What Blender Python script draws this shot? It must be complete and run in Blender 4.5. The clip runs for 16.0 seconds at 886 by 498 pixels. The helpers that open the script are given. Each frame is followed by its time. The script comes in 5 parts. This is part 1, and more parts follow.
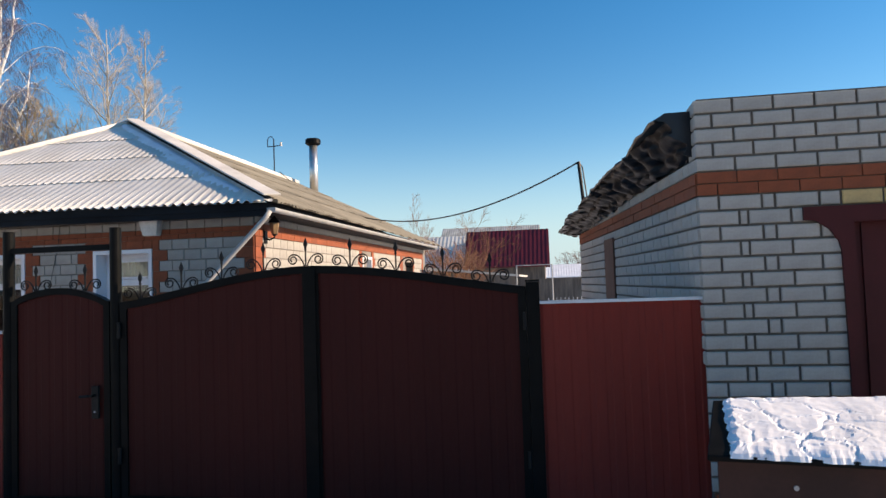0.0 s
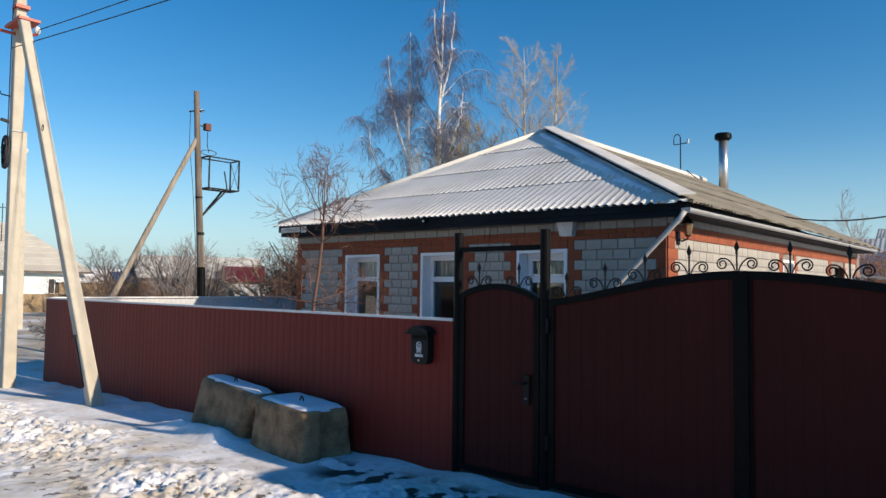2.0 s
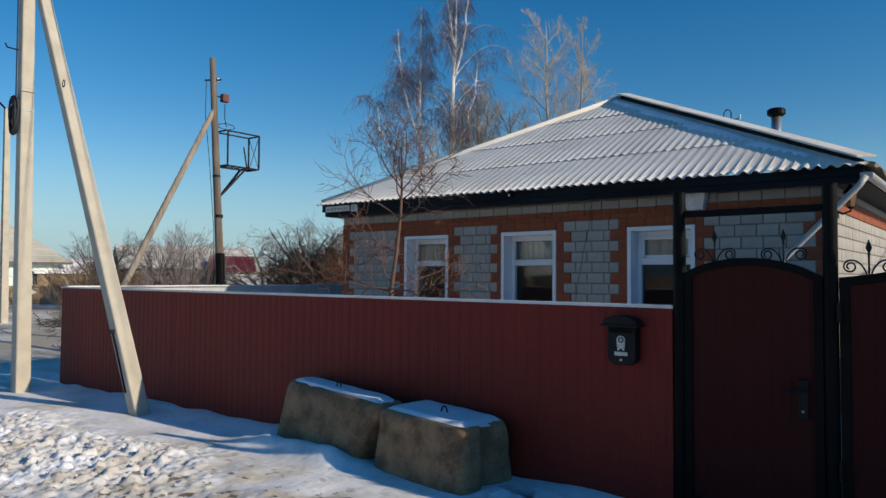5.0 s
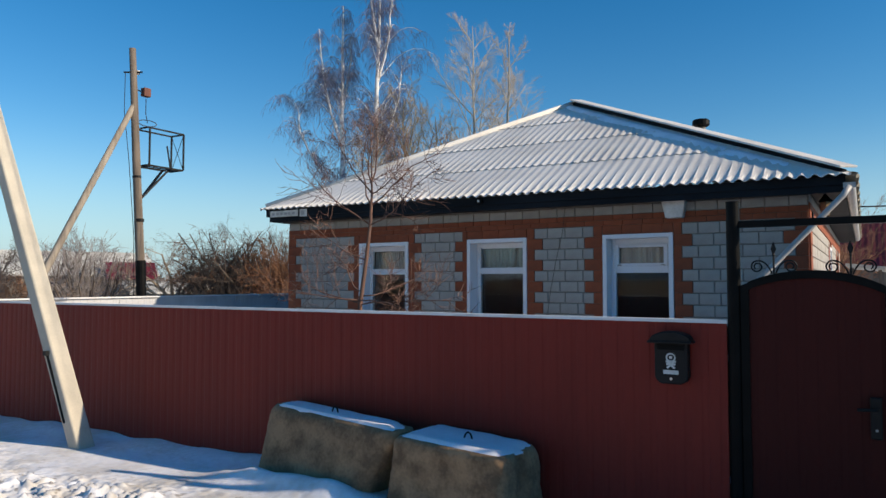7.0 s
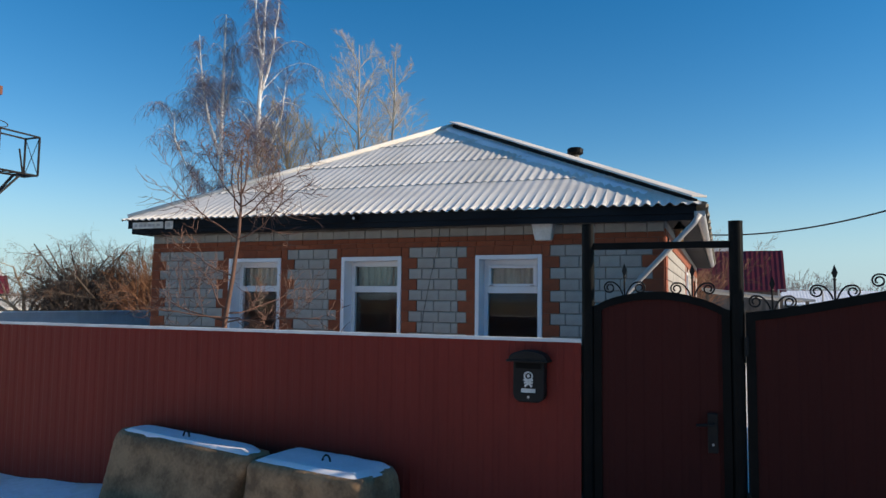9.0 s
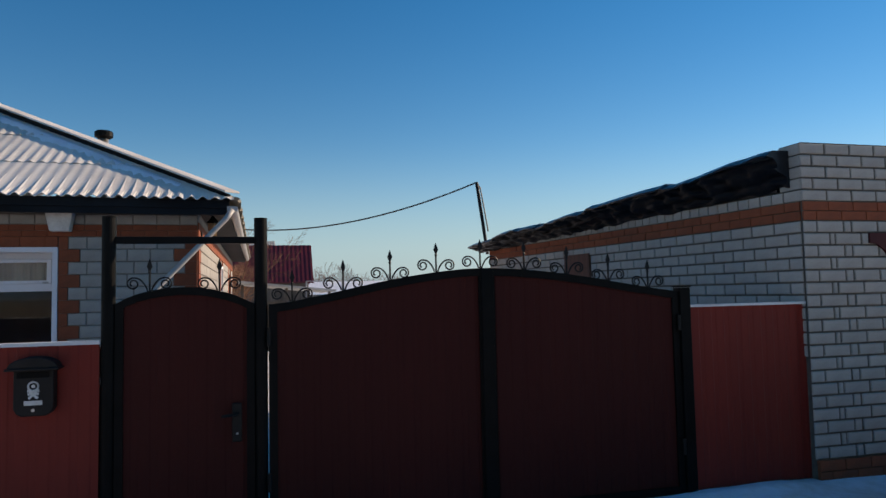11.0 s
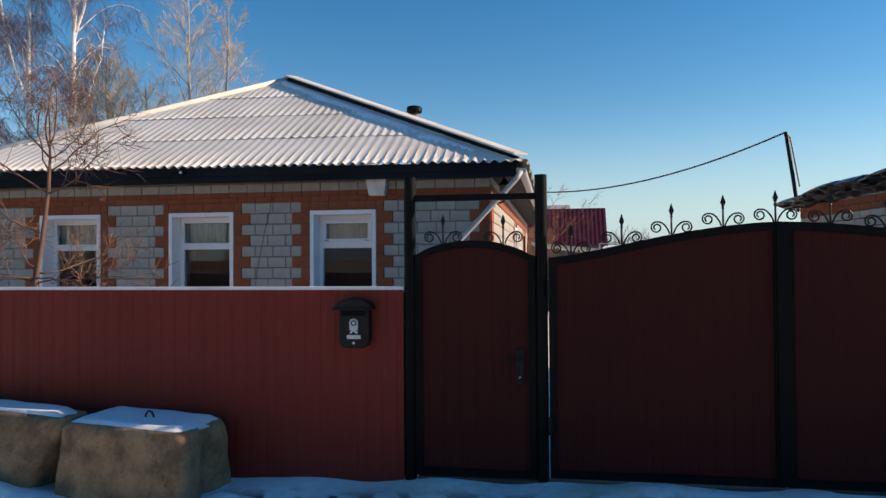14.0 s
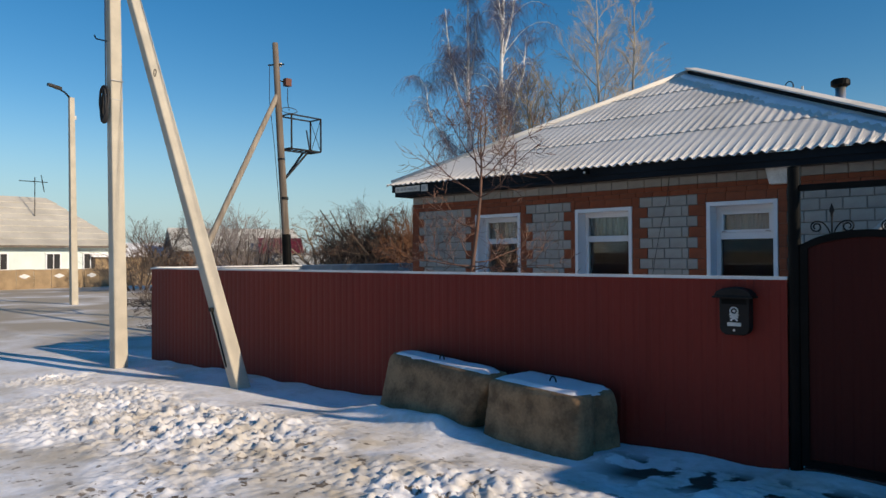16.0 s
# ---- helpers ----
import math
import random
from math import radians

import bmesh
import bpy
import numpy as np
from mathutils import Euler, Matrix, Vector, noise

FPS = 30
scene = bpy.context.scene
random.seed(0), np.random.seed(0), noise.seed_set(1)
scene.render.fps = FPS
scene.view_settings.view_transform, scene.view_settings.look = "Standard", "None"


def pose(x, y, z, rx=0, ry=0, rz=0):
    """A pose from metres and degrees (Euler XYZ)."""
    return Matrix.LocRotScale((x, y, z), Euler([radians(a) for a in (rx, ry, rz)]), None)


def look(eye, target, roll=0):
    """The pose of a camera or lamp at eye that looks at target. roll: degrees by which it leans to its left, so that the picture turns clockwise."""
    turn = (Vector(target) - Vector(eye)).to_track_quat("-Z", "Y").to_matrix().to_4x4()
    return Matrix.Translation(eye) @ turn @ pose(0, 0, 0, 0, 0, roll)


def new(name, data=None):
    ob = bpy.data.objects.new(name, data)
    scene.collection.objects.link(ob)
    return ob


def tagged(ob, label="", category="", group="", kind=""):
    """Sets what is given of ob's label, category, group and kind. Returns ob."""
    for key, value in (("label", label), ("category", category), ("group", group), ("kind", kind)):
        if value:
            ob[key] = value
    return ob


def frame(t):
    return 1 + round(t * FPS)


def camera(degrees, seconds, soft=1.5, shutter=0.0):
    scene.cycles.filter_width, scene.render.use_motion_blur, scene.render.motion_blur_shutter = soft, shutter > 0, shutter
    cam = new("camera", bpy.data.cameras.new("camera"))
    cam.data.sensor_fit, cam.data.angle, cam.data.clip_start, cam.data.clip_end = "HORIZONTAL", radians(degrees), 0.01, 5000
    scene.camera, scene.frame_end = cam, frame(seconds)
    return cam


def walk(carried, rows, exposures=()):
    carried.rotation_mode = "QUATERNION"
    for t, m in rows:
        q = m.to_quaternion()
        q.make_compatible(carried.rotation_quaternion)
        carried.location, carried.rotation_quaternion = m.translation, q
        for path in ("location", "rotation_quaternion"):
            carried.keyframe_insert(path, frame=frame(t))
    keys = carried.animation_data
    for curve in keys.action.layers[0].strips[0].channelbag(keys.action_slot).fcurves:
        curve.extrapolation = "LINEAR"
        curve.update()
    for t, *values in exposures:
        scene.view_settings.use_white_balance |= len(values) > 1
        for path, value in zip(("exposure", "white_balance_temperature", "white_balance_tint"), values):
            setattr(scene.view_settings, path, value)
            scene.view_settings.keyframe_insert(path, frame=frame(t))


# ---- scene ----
cam = camera(64.8, 16.0)
PATH = [
    (0, (4.382, -4.927, 1.645), (4.055, -2.956, 1.741), -1.9),
    (0.5, (4.402, -4.886, 1.647), (3.77, -2.991, 1.745), -0.1),
    (1, (4.349, -4.878, 1.674), (3.425, -3.109, 1.807), -0.5),
    (1.5, (4.293, -4.876, 1.674), (3.121, -3.263, 1.831), -0.3),
    (2, (4.169, -4.928, 1.67), (2.853, -3.426, 1.777), 0.7),
    (2.5, (3.814, -4.971, 1.629), (2.43, -3.529, 1.711), 0.5),
    (3, (3.449, -4.936, 1.591), (2.039, -3.52, 1.688), 1.1),
    (3.5, (3.011, -4.834, 1.569), (1.596, -3.423, 1.648), 0.2),
    (3.7, (2.838, -4.839, 1.559), (1.477, -3.377, 1.658), 0.7),
    (5.8, (1.293, -4.827, 1.566), (0.076, -3.243, 1.656), -0.8),
    (6, (1.168, -4.824, 1.594), (-0.027, -3.224, 1.71), -1.5),
    (6.5, (0.985, -4.793, 1.593), (-0.078, -3.104, 1.723), -0.3),
    (7, (0.784, -4.964, 1.626), (-0.246, -3.252, 1.721), 0.0),
    (7.5, (0.756, -4.939, 1.611), (-0.489, -3.377, 1.722), -0.5),
    (8, (0.785, -4.896, 1.606), (-0.466, -3.341, 1.739), -0.5),
    (8.5, (0.824, -4.858, 1.603), (-0.209, -3.15, 1.742), 0.2),
    (9, (0.892, -4.818, 1.613), (0.154, -2.965, 1.766), 0.7),
    (9.5, (0.881, -4.782, 1.62), (0.602, -2.809, 1.781), -0.0),
    (10, (0.903, -4.829, 1.61), (1.09, -2.844, 1.769), 0.5),
    (10.2, (0.959, -4.864, 1.624), (1.358, -2.91, 1.775), 0.9),
    (12.3, (0.964, -4.805, 1.605), (1.513, -2.885, 1.702), -1.8),
    (12.4, (0.961, -4.814, 1.6), (1.442, -2.875, 1.683), -0.9),
    (12.5, (0.941, -4.826, 1.598), (1.37, -2.875, 1.696), -1.5),
    (13, (0.941, -4.831, 1.597), (1.075, -2.838, 1.703), -1.6),
    (13.5, (1.052, -4.818, 1.579), (1.019, -2.821, 1.695), -1.1),
    (14, (1.079, -4.934, 1.55), (0.763, -2.96, 1.587), -0.4),
    (14.5, (1.183, -5.057, 1.559), (0.579, -3.151, 1.621), -0.9),
    (15, (1.413, -5.102, 1.534), (0.572, -3.288, 1.598), -0.0),
    (15.5, (1.497, -5.308, 1.521), (0.551, -3.547, 1.584), -0.5),
    (16, (1.528, -5.397, 1.532), (0.188, -3.912, 1.554), -0.3),
]

walk(cam, [(t, look(eye, target, roll)) for t, eye, target, roll in PATH], [(0, 0.55, 8200, 17), (0.5, 0.27, 7600, 15), (1, 0.38, 7500, 14), (1.5, 0.18, 7200, 11), (2, 0.2, 7200, 11), (2.5, 0.18, 7200, 11), (3, 0.0, 6900, 10), (3.5, -0.27, 6900, 9), (6, -0.03, 6900, 8), (6.5, 0.08, 7100, 9), (7, 0.17, 7150, 10), (7.5, 0.1, 7100, 9), (8, -0.03, 7000, 8), (8.5, 0.08, 7100, 9), (9, 0.2, 7300, 11), (9.5, 0.25, 7400, 12), (10, -0.02, 7500, 14), (12.5, 0.05, 8500, 18), (13, 0.18, 8400, 18), (13.5, 0.12, 8300, 17), (14, 0.33, 8300, 17), (14.5, 0.68, 8700, 19), (15, 0.58, 8600, 19), (15.5, 0.45, 8200, 16), (16, -0.1, 7500, 12)])

# ---- light ----
SUN = Vector((2.3, 0.44, 1.0)).normalized()
world = bpy.data.worlds.new("world")
scene.world = world
world.use_nodes = True
wn = world.node_tree.nodes
sky = wn.new("ShaderNodeTexSky")
sky.sky_type = "NISHITA"
sky.sun_disc = False
sky.sun_elevation = math.asin(SUN.z)
sky.sun_rotation = math.atan2(SUN.x, SUN.y)
sky.air_density, sky.dust_density, sky.ozone_density = 1.0, 0.0, 3.0
tint = wn.new("ShaderNodeHueSaturation")
tint.inputs["Saturation"].default_value = 1.4
tint.inputs["Hue"].default_value = 0.502
world.node_tree.links.new(sky.outputs[0], tint.inputs["Color"])
# pale winter haze that thickens evenly towards the horizon
wl = world.node_tree.links
wtc, wsep, whz, wmix = wn.new("ShaderNodeTexCoord"), wn.new("ShaderNodeSeparateXYZ"), wn.new("ShaderNodeMapRange"), wn.new("ShaderNodeMix")
wl.new(wtc.outputs["Generated"], wsep.inputs[0])
wl.new(wsep.outputs["Z"], whz.inputs["Value"])
whz.interpolation_type = "SMOOTHERSTEP"
whz.inputs["From Min"].default_value, whz.inputs["From Max"].default_value = 0.24, -0.06
whz.inputs["To Min"].default_value, whz.inputs["To Max"].default_value = 0.0, 0.92
wmix.data_type = "RGBA"
wl.new(whz.outputs[0], wmix.inputs[0])
wl.new(tint.outputs[0], wmix.inputs[6])
wmix.inputs[7].default_value = (2.2, 3.8, 5.35, 1)
wl.new(wmix.outputs[2], wn["Background"].inputs[0])
wn["Background"].inputs[1].default_value = 0.13
sun = new("sun", bpy.data.lights.new("sun", "SUN"))
sun.data.energy, sun.data.angle, sun.data.color = 5.0, radians(0.5), (1.0, 0.89, 0.75)
sun.matrix_world = look(SUN * 30, (0, 0, 0))


# ---- materials ----
def material(name, a, b=None, rough=0.8, scale=6.0, fine=60.0, bump=0.2, metal=0.0, stretch=(1, 1, 1), spread=0.0, spec=0.5, low=0.35, high=0.65, depth=0.01):
    """Two colours mixed by noise at two scales, with bump; spread varies the brightness from piece to piece."""
    m = bpy.data.materials.new(name)
    m.use_nodes = True
    n, l = m.node_tree.nodes, m.node_tree.links
    p = n["Principled BSDF"]
    b = b or tuple(c * 0.75 for c in a)
    tc = n.new("ShaderNodeTexCoord")
    mp = n.new("ShaderNodeMapping")
    mp.inputs["Scale"].default_value = stretch
    l.new(tc.outputs["Object"], mp.inputs[0])
    n1, n2 = n.new("ShaderNodeTexNoise"), n.new("ShaderNodeTexNoise")
    n1.inputs["Scale"].default_value, n2.inputs["Scale"].default_value = scale, fine
    n1.inputs["Detail"].default_value, n2.inputs["Detail"].default_value = 5, 4
    l.new(mp.outputs[0], n1.inputs["Vector"])
    l.new(mp.outputs[0], n2.inputs["Vector"])
    add = n.new("ShaderNodeMath")
    add.operation = "MULTIPLY_ADD"
    add.inputs[1].default_value = 0.35
    l.new(n2.outputs["Fac"], add.inputs[0])
    l.new(n1.outputs["Fac"], add.inputs[2])
    sub = n.new("ShaderNodeMapRange")
    sub.inputs["From Min"].default_value, sub.inputs["From Max"].default_value = low + 0.175, high + 0.175
    l.new(add.outputs[0], sub.inputs["Value"])
    mix = n.new("ShaderNodeMix")
    mix.data_type = "RGBA"
    mix.inputs[6].default_value, mix.inputs[7].default_value = (*a, 1), (*b, 1)
    l.new(sub.outputs[0], mix.inputs[0])
    out = mix.outputs[2]
    if spread:
        info = n.new("ShaderNodeObjectInfo")
        mr = n.new("ShaderNodeMapRange")
        mr.inputs["To Min"].default_value, mr.inputs["To Max"].default_value = 1 - spread, 1 + spread
        l.new(info.outputs["Random"], mr.inputs["Value"])
        hsv = n.new("ShaderNodeHueSaturation")
        l.new(mr.outputs[0], hsv.inputs["Value"])
        l.new(out, hsv.inputs["Color"])
        out = hsv.outputs[0]
    l.new(out, p.inputs["Base Color"])
    p.inputs["Roughness"].default_value = rough
    p.inputs["Specular IOR Level"].default_value = spec
    p.inputs["Metallic"].default_value = metal
    if bump:
        bp = n.new("ShaderNodeBump")
        bp.inputs["Strength"].default_value, bp.inputs["Distance"].default_value = bump, depth
        l.new(add.outputs[0], bp.inputs["Height"])
        l.new(bp.outputs[0], p.inputs["Normal"])
    return m


SNOW = material("snow", (0.86, 0.87, 0.90), (0.74, 0.75, 0.78), 0.7, 3, 40, 0.5)
ROOFSNOW = material("snowed_slate", (0.72, 0.69, 0.645), (0.58, 0.55, 0.505), 0.85, 1.1, 24, 0.25, low=0.38, high=0.70)
CAPBOARD = material("pale_capping", (0.70, 0.67, 0.63), (0.55, 0.52, 0.48), 0.8, 2.0, 40, 0.3)
SLATE = material("bare_slate", (0.34, 0.30, 0.23), (0.24, 0.21, 0.16), 0.9, 2.5, 40, 0.4, stretch=(1, 0.5, 1), spread=0.06)
FARSLATE = material("grey_slate", (0.55, 0.54, 0.5), (0.35, 0.34, 0.31), 0.9, 1.5, 10, 0.3)
MORTAR = material("mortar", (0.135, 0.115, 0.095), (0.09, 0.078, 0.067), 0.95, 12, 90, 0.4)
PALEMORTAR = material("grey_mortar", (0.24, 0.215, 0.19), (0.17, 0.15, 0.135), 0.95, 12, 90, 0.4)
BRICK = material("silicate_brick", (0.375, 0.355, 0.32), (0.30, 0.28, 0.257), 0.9, 5, 70, 0.35, spread=0.07)
BRICKG = material("garage_brick", (0.42, 0.395, 0.355), (0.33, 0.31, 0.28), 0.9, 5, 70, 0.35, spread=0.06)
REDBRICK = material("red_brick", (0.28, 0.068, 0.026), (0.21, 0.052, 0.021), 0.85, 7, 60, 0.3, spread=0.12)
YELLOW = material("yellow_brick", (0.52, 0.36, 0.16), (0.4, 0.28, 0.13), 0.9, 7, 60, 0.3, spread=0.1)
FENCE = material("burgundy_sheet", (0.215, 0.0245, 0.0165), (0.18, 0.0215, 0.015), 0.5, 1.2, 30, 0.05, stretch=(1, 1, 0.25), spec=0.18)
GATE = material("dark_burgundy_sheet", (0.058, 0.0100, 0.0078), (0.048, 0.0086, 0.0068), 0.6, 1.2, 30, 0.05, stretch=(1, 1, 0.25), spec=0.12)
BLACK = material("black_paint", (0.004, 0.0045, 0.0045), (0.007, 0.007, 0.007), 0.42, 8, 60, 0.1, spec=0.07)
IRON = material("wrought_iron", (0.006, 0.006, 0.007), (0.012, 0.011, 0.010), 0.5, 20, 120, 0.2, spec=0.2)
WHITE = material("white_metal", (0.72, 0.72, 0.72), (0.6, 0.6, 0.6), 0.5, 4, 60, 0.1)
SHEETBACK = material("pale_sheet_back", (0.50, 0.51, 0.53), (0.42, 0.43, 0.45), 0.55, 3, 50, 0.1)
PVC = material("white_pvc", (0.74, 0.76, 0.79), (0.70, 0.71, 0.74), 0.35, 3, 60, 0.0)
FASCIA = material("dark_blue_board", (0.012, 0.018, 0.025), (0.006, 0.008, 0.011), 0.7, 3, 50, 0.3, stretch=(0.3, 1, 1), spec=0.12)
CONCRETE = material("rough_concrete", (0.34, 0.21, 0.115), (0.15, 0.092, 0.05), 0.95, 5, 38, 0.8, depth=0.02)
POLE = material("pale_concrete", (0.52, 0.47, 0.38), (0.42, 0.38, 0.31), 0.9, 3, 60, 0.4)
OLDWOOD = material("weathered_wood", (0.20, 0.16, 0.125), (0.105, 0.083, 0.065), 0.9, 3, 40, 0.5, stretch=(4, 4, 0.4))
STRUTWOOD = material("grey_strut_wood", (0.34, 0.29, 0.23), (0.20, 0.165, 0.13), 0.9, 3, 40, 0.5, stretch=(4, 4, 0.4))
PALEWOOD = material("pale_wood", (0.42, 0.34, 0.25), (0.27, 0.21, 0.15), 0.9, 3, 40, 0.5, stretch=(4, 4, 0.4))
TARP = material("black_film", (0.008, 0.009, 0.013), (0.014, 0.015, 0.019), 0.3, 6, 50, 0.5, spec=0.35)
RAGGED = material("crumpled_black_film", (0.0045, 0.005, 0.0075), (0.009, 0.0095, 0.012), 0.42, 9, 40, 0.4, spec=0.10)
STEEL = material("galvanised_steel", (0.62, 0.62, 0.62), (0.5, 0.5, 0.5), 0.35, 5, 60, 0.1, metal=0.9)
ZINC = material("grey_gutter", (0.42, 0.41, 0.40), (0.33, 0.325, 0.315), 0.45, 4, 60, 0.1)
RUST = material("brown_metal", (0.085, 0.035, 0.03), (0.04, 0.022, 0.02), 0.6, 5, 40, 0.4)
MAROON = material("maroon_door_paint", (0.075, 0.011, 0.012), (0.06, 0.009, 0.010), 0.5, 3, 40, 0.1, spec=0.2)
BINPAINT = material("dark_brown_paint", (0.05, 0.022, 0.018), (0.032, 0.016, 0.014), 0.6, 4, 40, 0.3, spec=0.2)
BROWN = material("brown_plank", (0.15, 0.055, 0.035), (0.10, 0.04, 0.026), 0.8, 5, 50, 0.4, stretch=(3, 3, 0.4))
BIRCHBARK = material("birch_bark", (0.85, 0.83, 0.80), (0.34, 0.31, 0.29), 0.85, 2.5, 20, 0.3, stretch=(1, 1, 2.5), low=0.55, high=0.75)
TWIG = material("birch_twig", (0.29, 0.235, 0.275), (0.20, 0.16, 0.19), 0.9, 2, 20, 0.0)
POPLARBARK = material("poplar_bark", (0.48, 0.44, 0.38), (0.33, 0.30, 0.25), 0.9, 2, 20, 0.0)
TANTWIG = material("tan_twig", (0.42, 0.31, 0.18), (0.30, 0.22, 0.13), 0.9, 2, 20, 0.0)
POPLARTWIG = material("poplar_twig", (0.42, 0.37, 0.32), (0.30, 0.26, 0.22), 0.9, 2, 20, 0.0)
APPLEBARK = material("apple_bark", (0.16, 0.08, 0.055), (0.10, 0.058, 0.045), 0.85, 6, 60, 0.3)
BUSHTWIG = material("shrub_twig", (0.15, 0.11, 0.085), (0.08, 0.06, 0.05), 0.9, 2, 20, 0.0)
DARKTWIG = material("dark_shrub_twig", (0.055, 0.043, 0.038), (0.03, 0.024, 0.022), 0.9, 2, 20, 0.0)
REDTWIG = material("rusty_twig", (0.26, 0.12, 0.06), (0.18, 0.08, 0.04), 0.9, 2, 20, 0.0)
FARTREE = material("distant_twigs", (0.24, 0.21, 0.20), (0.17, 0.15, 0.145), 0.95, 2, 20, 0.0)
REDROOF = material("red_metal_roof", (0.14, 0.011, 0.018), (0.10, 0.009, 0.015), 0.45, 2, 30, 0.05)
FARWHITE = material("pale_turquoise_plaster", (0.66, 0.75, 0.72), (0.58, 0.66, 0.64), 0.9, 1, 10, 0.1)
FARROOF = material("weathered_far_slate", (0.50, 0.47, 0.41), (0.40, 0.375, 0.33), 0.9, 0.8, 9, 0.2, spread=0.08)
FARFENCE = material("brown_boards", (0.34, 0.24, 0.14), (0.24, 0.17, 0.10), 0.9, 2, 20, 0.1)
SHEDWOOD = material("grey_shed_boards", (0.17, 0.14, 0.115), (0.08, 0.068, 0.058), 0.9, 2, 20, 0.2, stretch=(4, 4, 0.5))
DARK = material("dark_interior", (0.02, 0.02, 0.022), (0.03, 0.03, 0.032), 0.9, 2, 20, 0)
ROOM = material("room_wallpaper", (0.16, 0.17, 0.18), (0.12, 0.13, 0.14), 0.9, 2, 20, 0)
CURTAIN = material("pale_curtain", (0.40, 0.38, 0.33), (0.28, 0.265, 0.235), 0.9, 1.5, 30, 0.2, stretch=(6, 6, 0.5))
CABLE = material("black_cable", (0.012, 0.012, 0.014), (0.02, 0.02, 0.02), 0.6, 5, 40, 0)
BOXPAINT = material("weathered_black_paint", (0.015, 0.0135, 0.013), (0.009, 0.008, 0.008), 0.5, 8, 60, 0.15, spec=0.2)
CERAMIC = material("white_ceramic", (0.7, 0.68, 0.64), (0.5, 0.48, 0.44), 0.4, 9, 50, 0.1)
ORANGE = material("red_paint", (0.5, 0.085, 0.045), (0.38, 0.065, 0.035), 0.5, 9, 50, 0)
AMBER = material("amber_glass", (0.30, 0.20, 0.11), (0.22, 0.14, 0.08), 0.2, 9, 50, 0)
def ground_material():
    m = material("trampled_snow", (0.84, 0.85, 0.88), (0.60, 0.56, 0.50), 0.8, 1.1, 13, 0.9, low=0.40, high=0.70, depth=0.03)
    n, l = m.node_tree.nodes, m.node_tree.links
    p = n["Principled BSDF"]
    snow = p.inputs["Base Color"].links[0].from_socket
    tc = n.new("ShaderNodeTexCoord")
    sep = n.new("ShaderNodeSeparateXYZ")
    l.new(tc.outputs["Object"], sep.inputs[0])

    def ramp(axis, a, b):
        r = n.new("ShaderNodeMapRange")
        r.inputs["From Min"].default_value, r.inputs["From Max"].default_value = a, b
        l.new(sep.outputs[axis], r.inputs["Value"])
        return r.outputs[0]

    def times(a, b):
        k = n.new("ShaderNodeMath")
        k.operation = "MULTIPLY"
        l.new(a, k.inputs[0])
        l.new(b, k.inputs[1])
        return k.outputs[0]

    def over(base, colour, fac):
        x = n.new("ShaderNodeMix")
        x.data_type = "RGBA"
        x.inputs[7].default_value = (*colour, 1)
        l.new(base, x.inputs[6])
        l.new(fac, x.inputs[0])
        return x.outputs[2]

    def spots(scale, lo, hi):
        k = n.new("ShaderNodeTexNoise")
        k.inputs["Scale"].default_value, k.inputs["Detail"].default_value = scale, 6
        l.new(tc.outputs["Object"], k.inputs["Vector"])
        r = n.new("ShaderNodeMapRange")
        r.inputs["From Min"].default_value, r.inputs["From Max"].default_value = lo, hi
        l.new(k.outputs["Fac"], r.inputs["Value"])
        return r.outputs[0]

    # sand and grit trodden into the street, thawed soil along the gate
    street = times(ramp(1, -0.8, -1.5), ramp(0, -9.0, -3.0))
    out = over(snow, (0.50, 0.44, 0.35), times(street, spots(2.6, 0.44, 0.66)))
    wheel = times(ramp(1, 16.0, 10.0), ramp(0, -10.5, -15.0))
    out = over(out, (0.40, 0.34, 0.26), times(wheel, spots(0.35, 0.30, 0.52)))
    thaw = times(times(ramp(1, -1.0, -0.75), ramp(1, -0.22, -0.4)), times(ramp(0, -1.3, -0.9), ramp(0, 3.0, 1.8)))
    out = over(out, (0.045, 0.038, 0.032), times(thaw, spots(3.2, 0.50, 0.54)))
    grit = spots(9.0, 0.60, 0.65)
    out = over(out, (0.16, 0.13, 0.10), times(street, grit))
    l.new(out, p.inputs["Base Color"])
    return m


GROUND = ground_material()
YELLOWPAINT = material("yellow_paint", (0.55, 0.36, 0.06), (0.45, 0.29, 0.05), 0.7, 3, 30, 0.1)

GLASS = bpy.data.materials.new("window_glass")
GLASS.use_nodes = True
gp = GLASS.node_tree.nodes["Principled BSDF"]
gp.inputs["Base Color"].default_value = (0.9, 0.95, 0.95, 1)
gp.inputs["Transmission Weight"].default_value = 1.0
gp.inputs["Roughness"].default_value = 0.0
gp.inputs["IOR"].default_value = 1.5


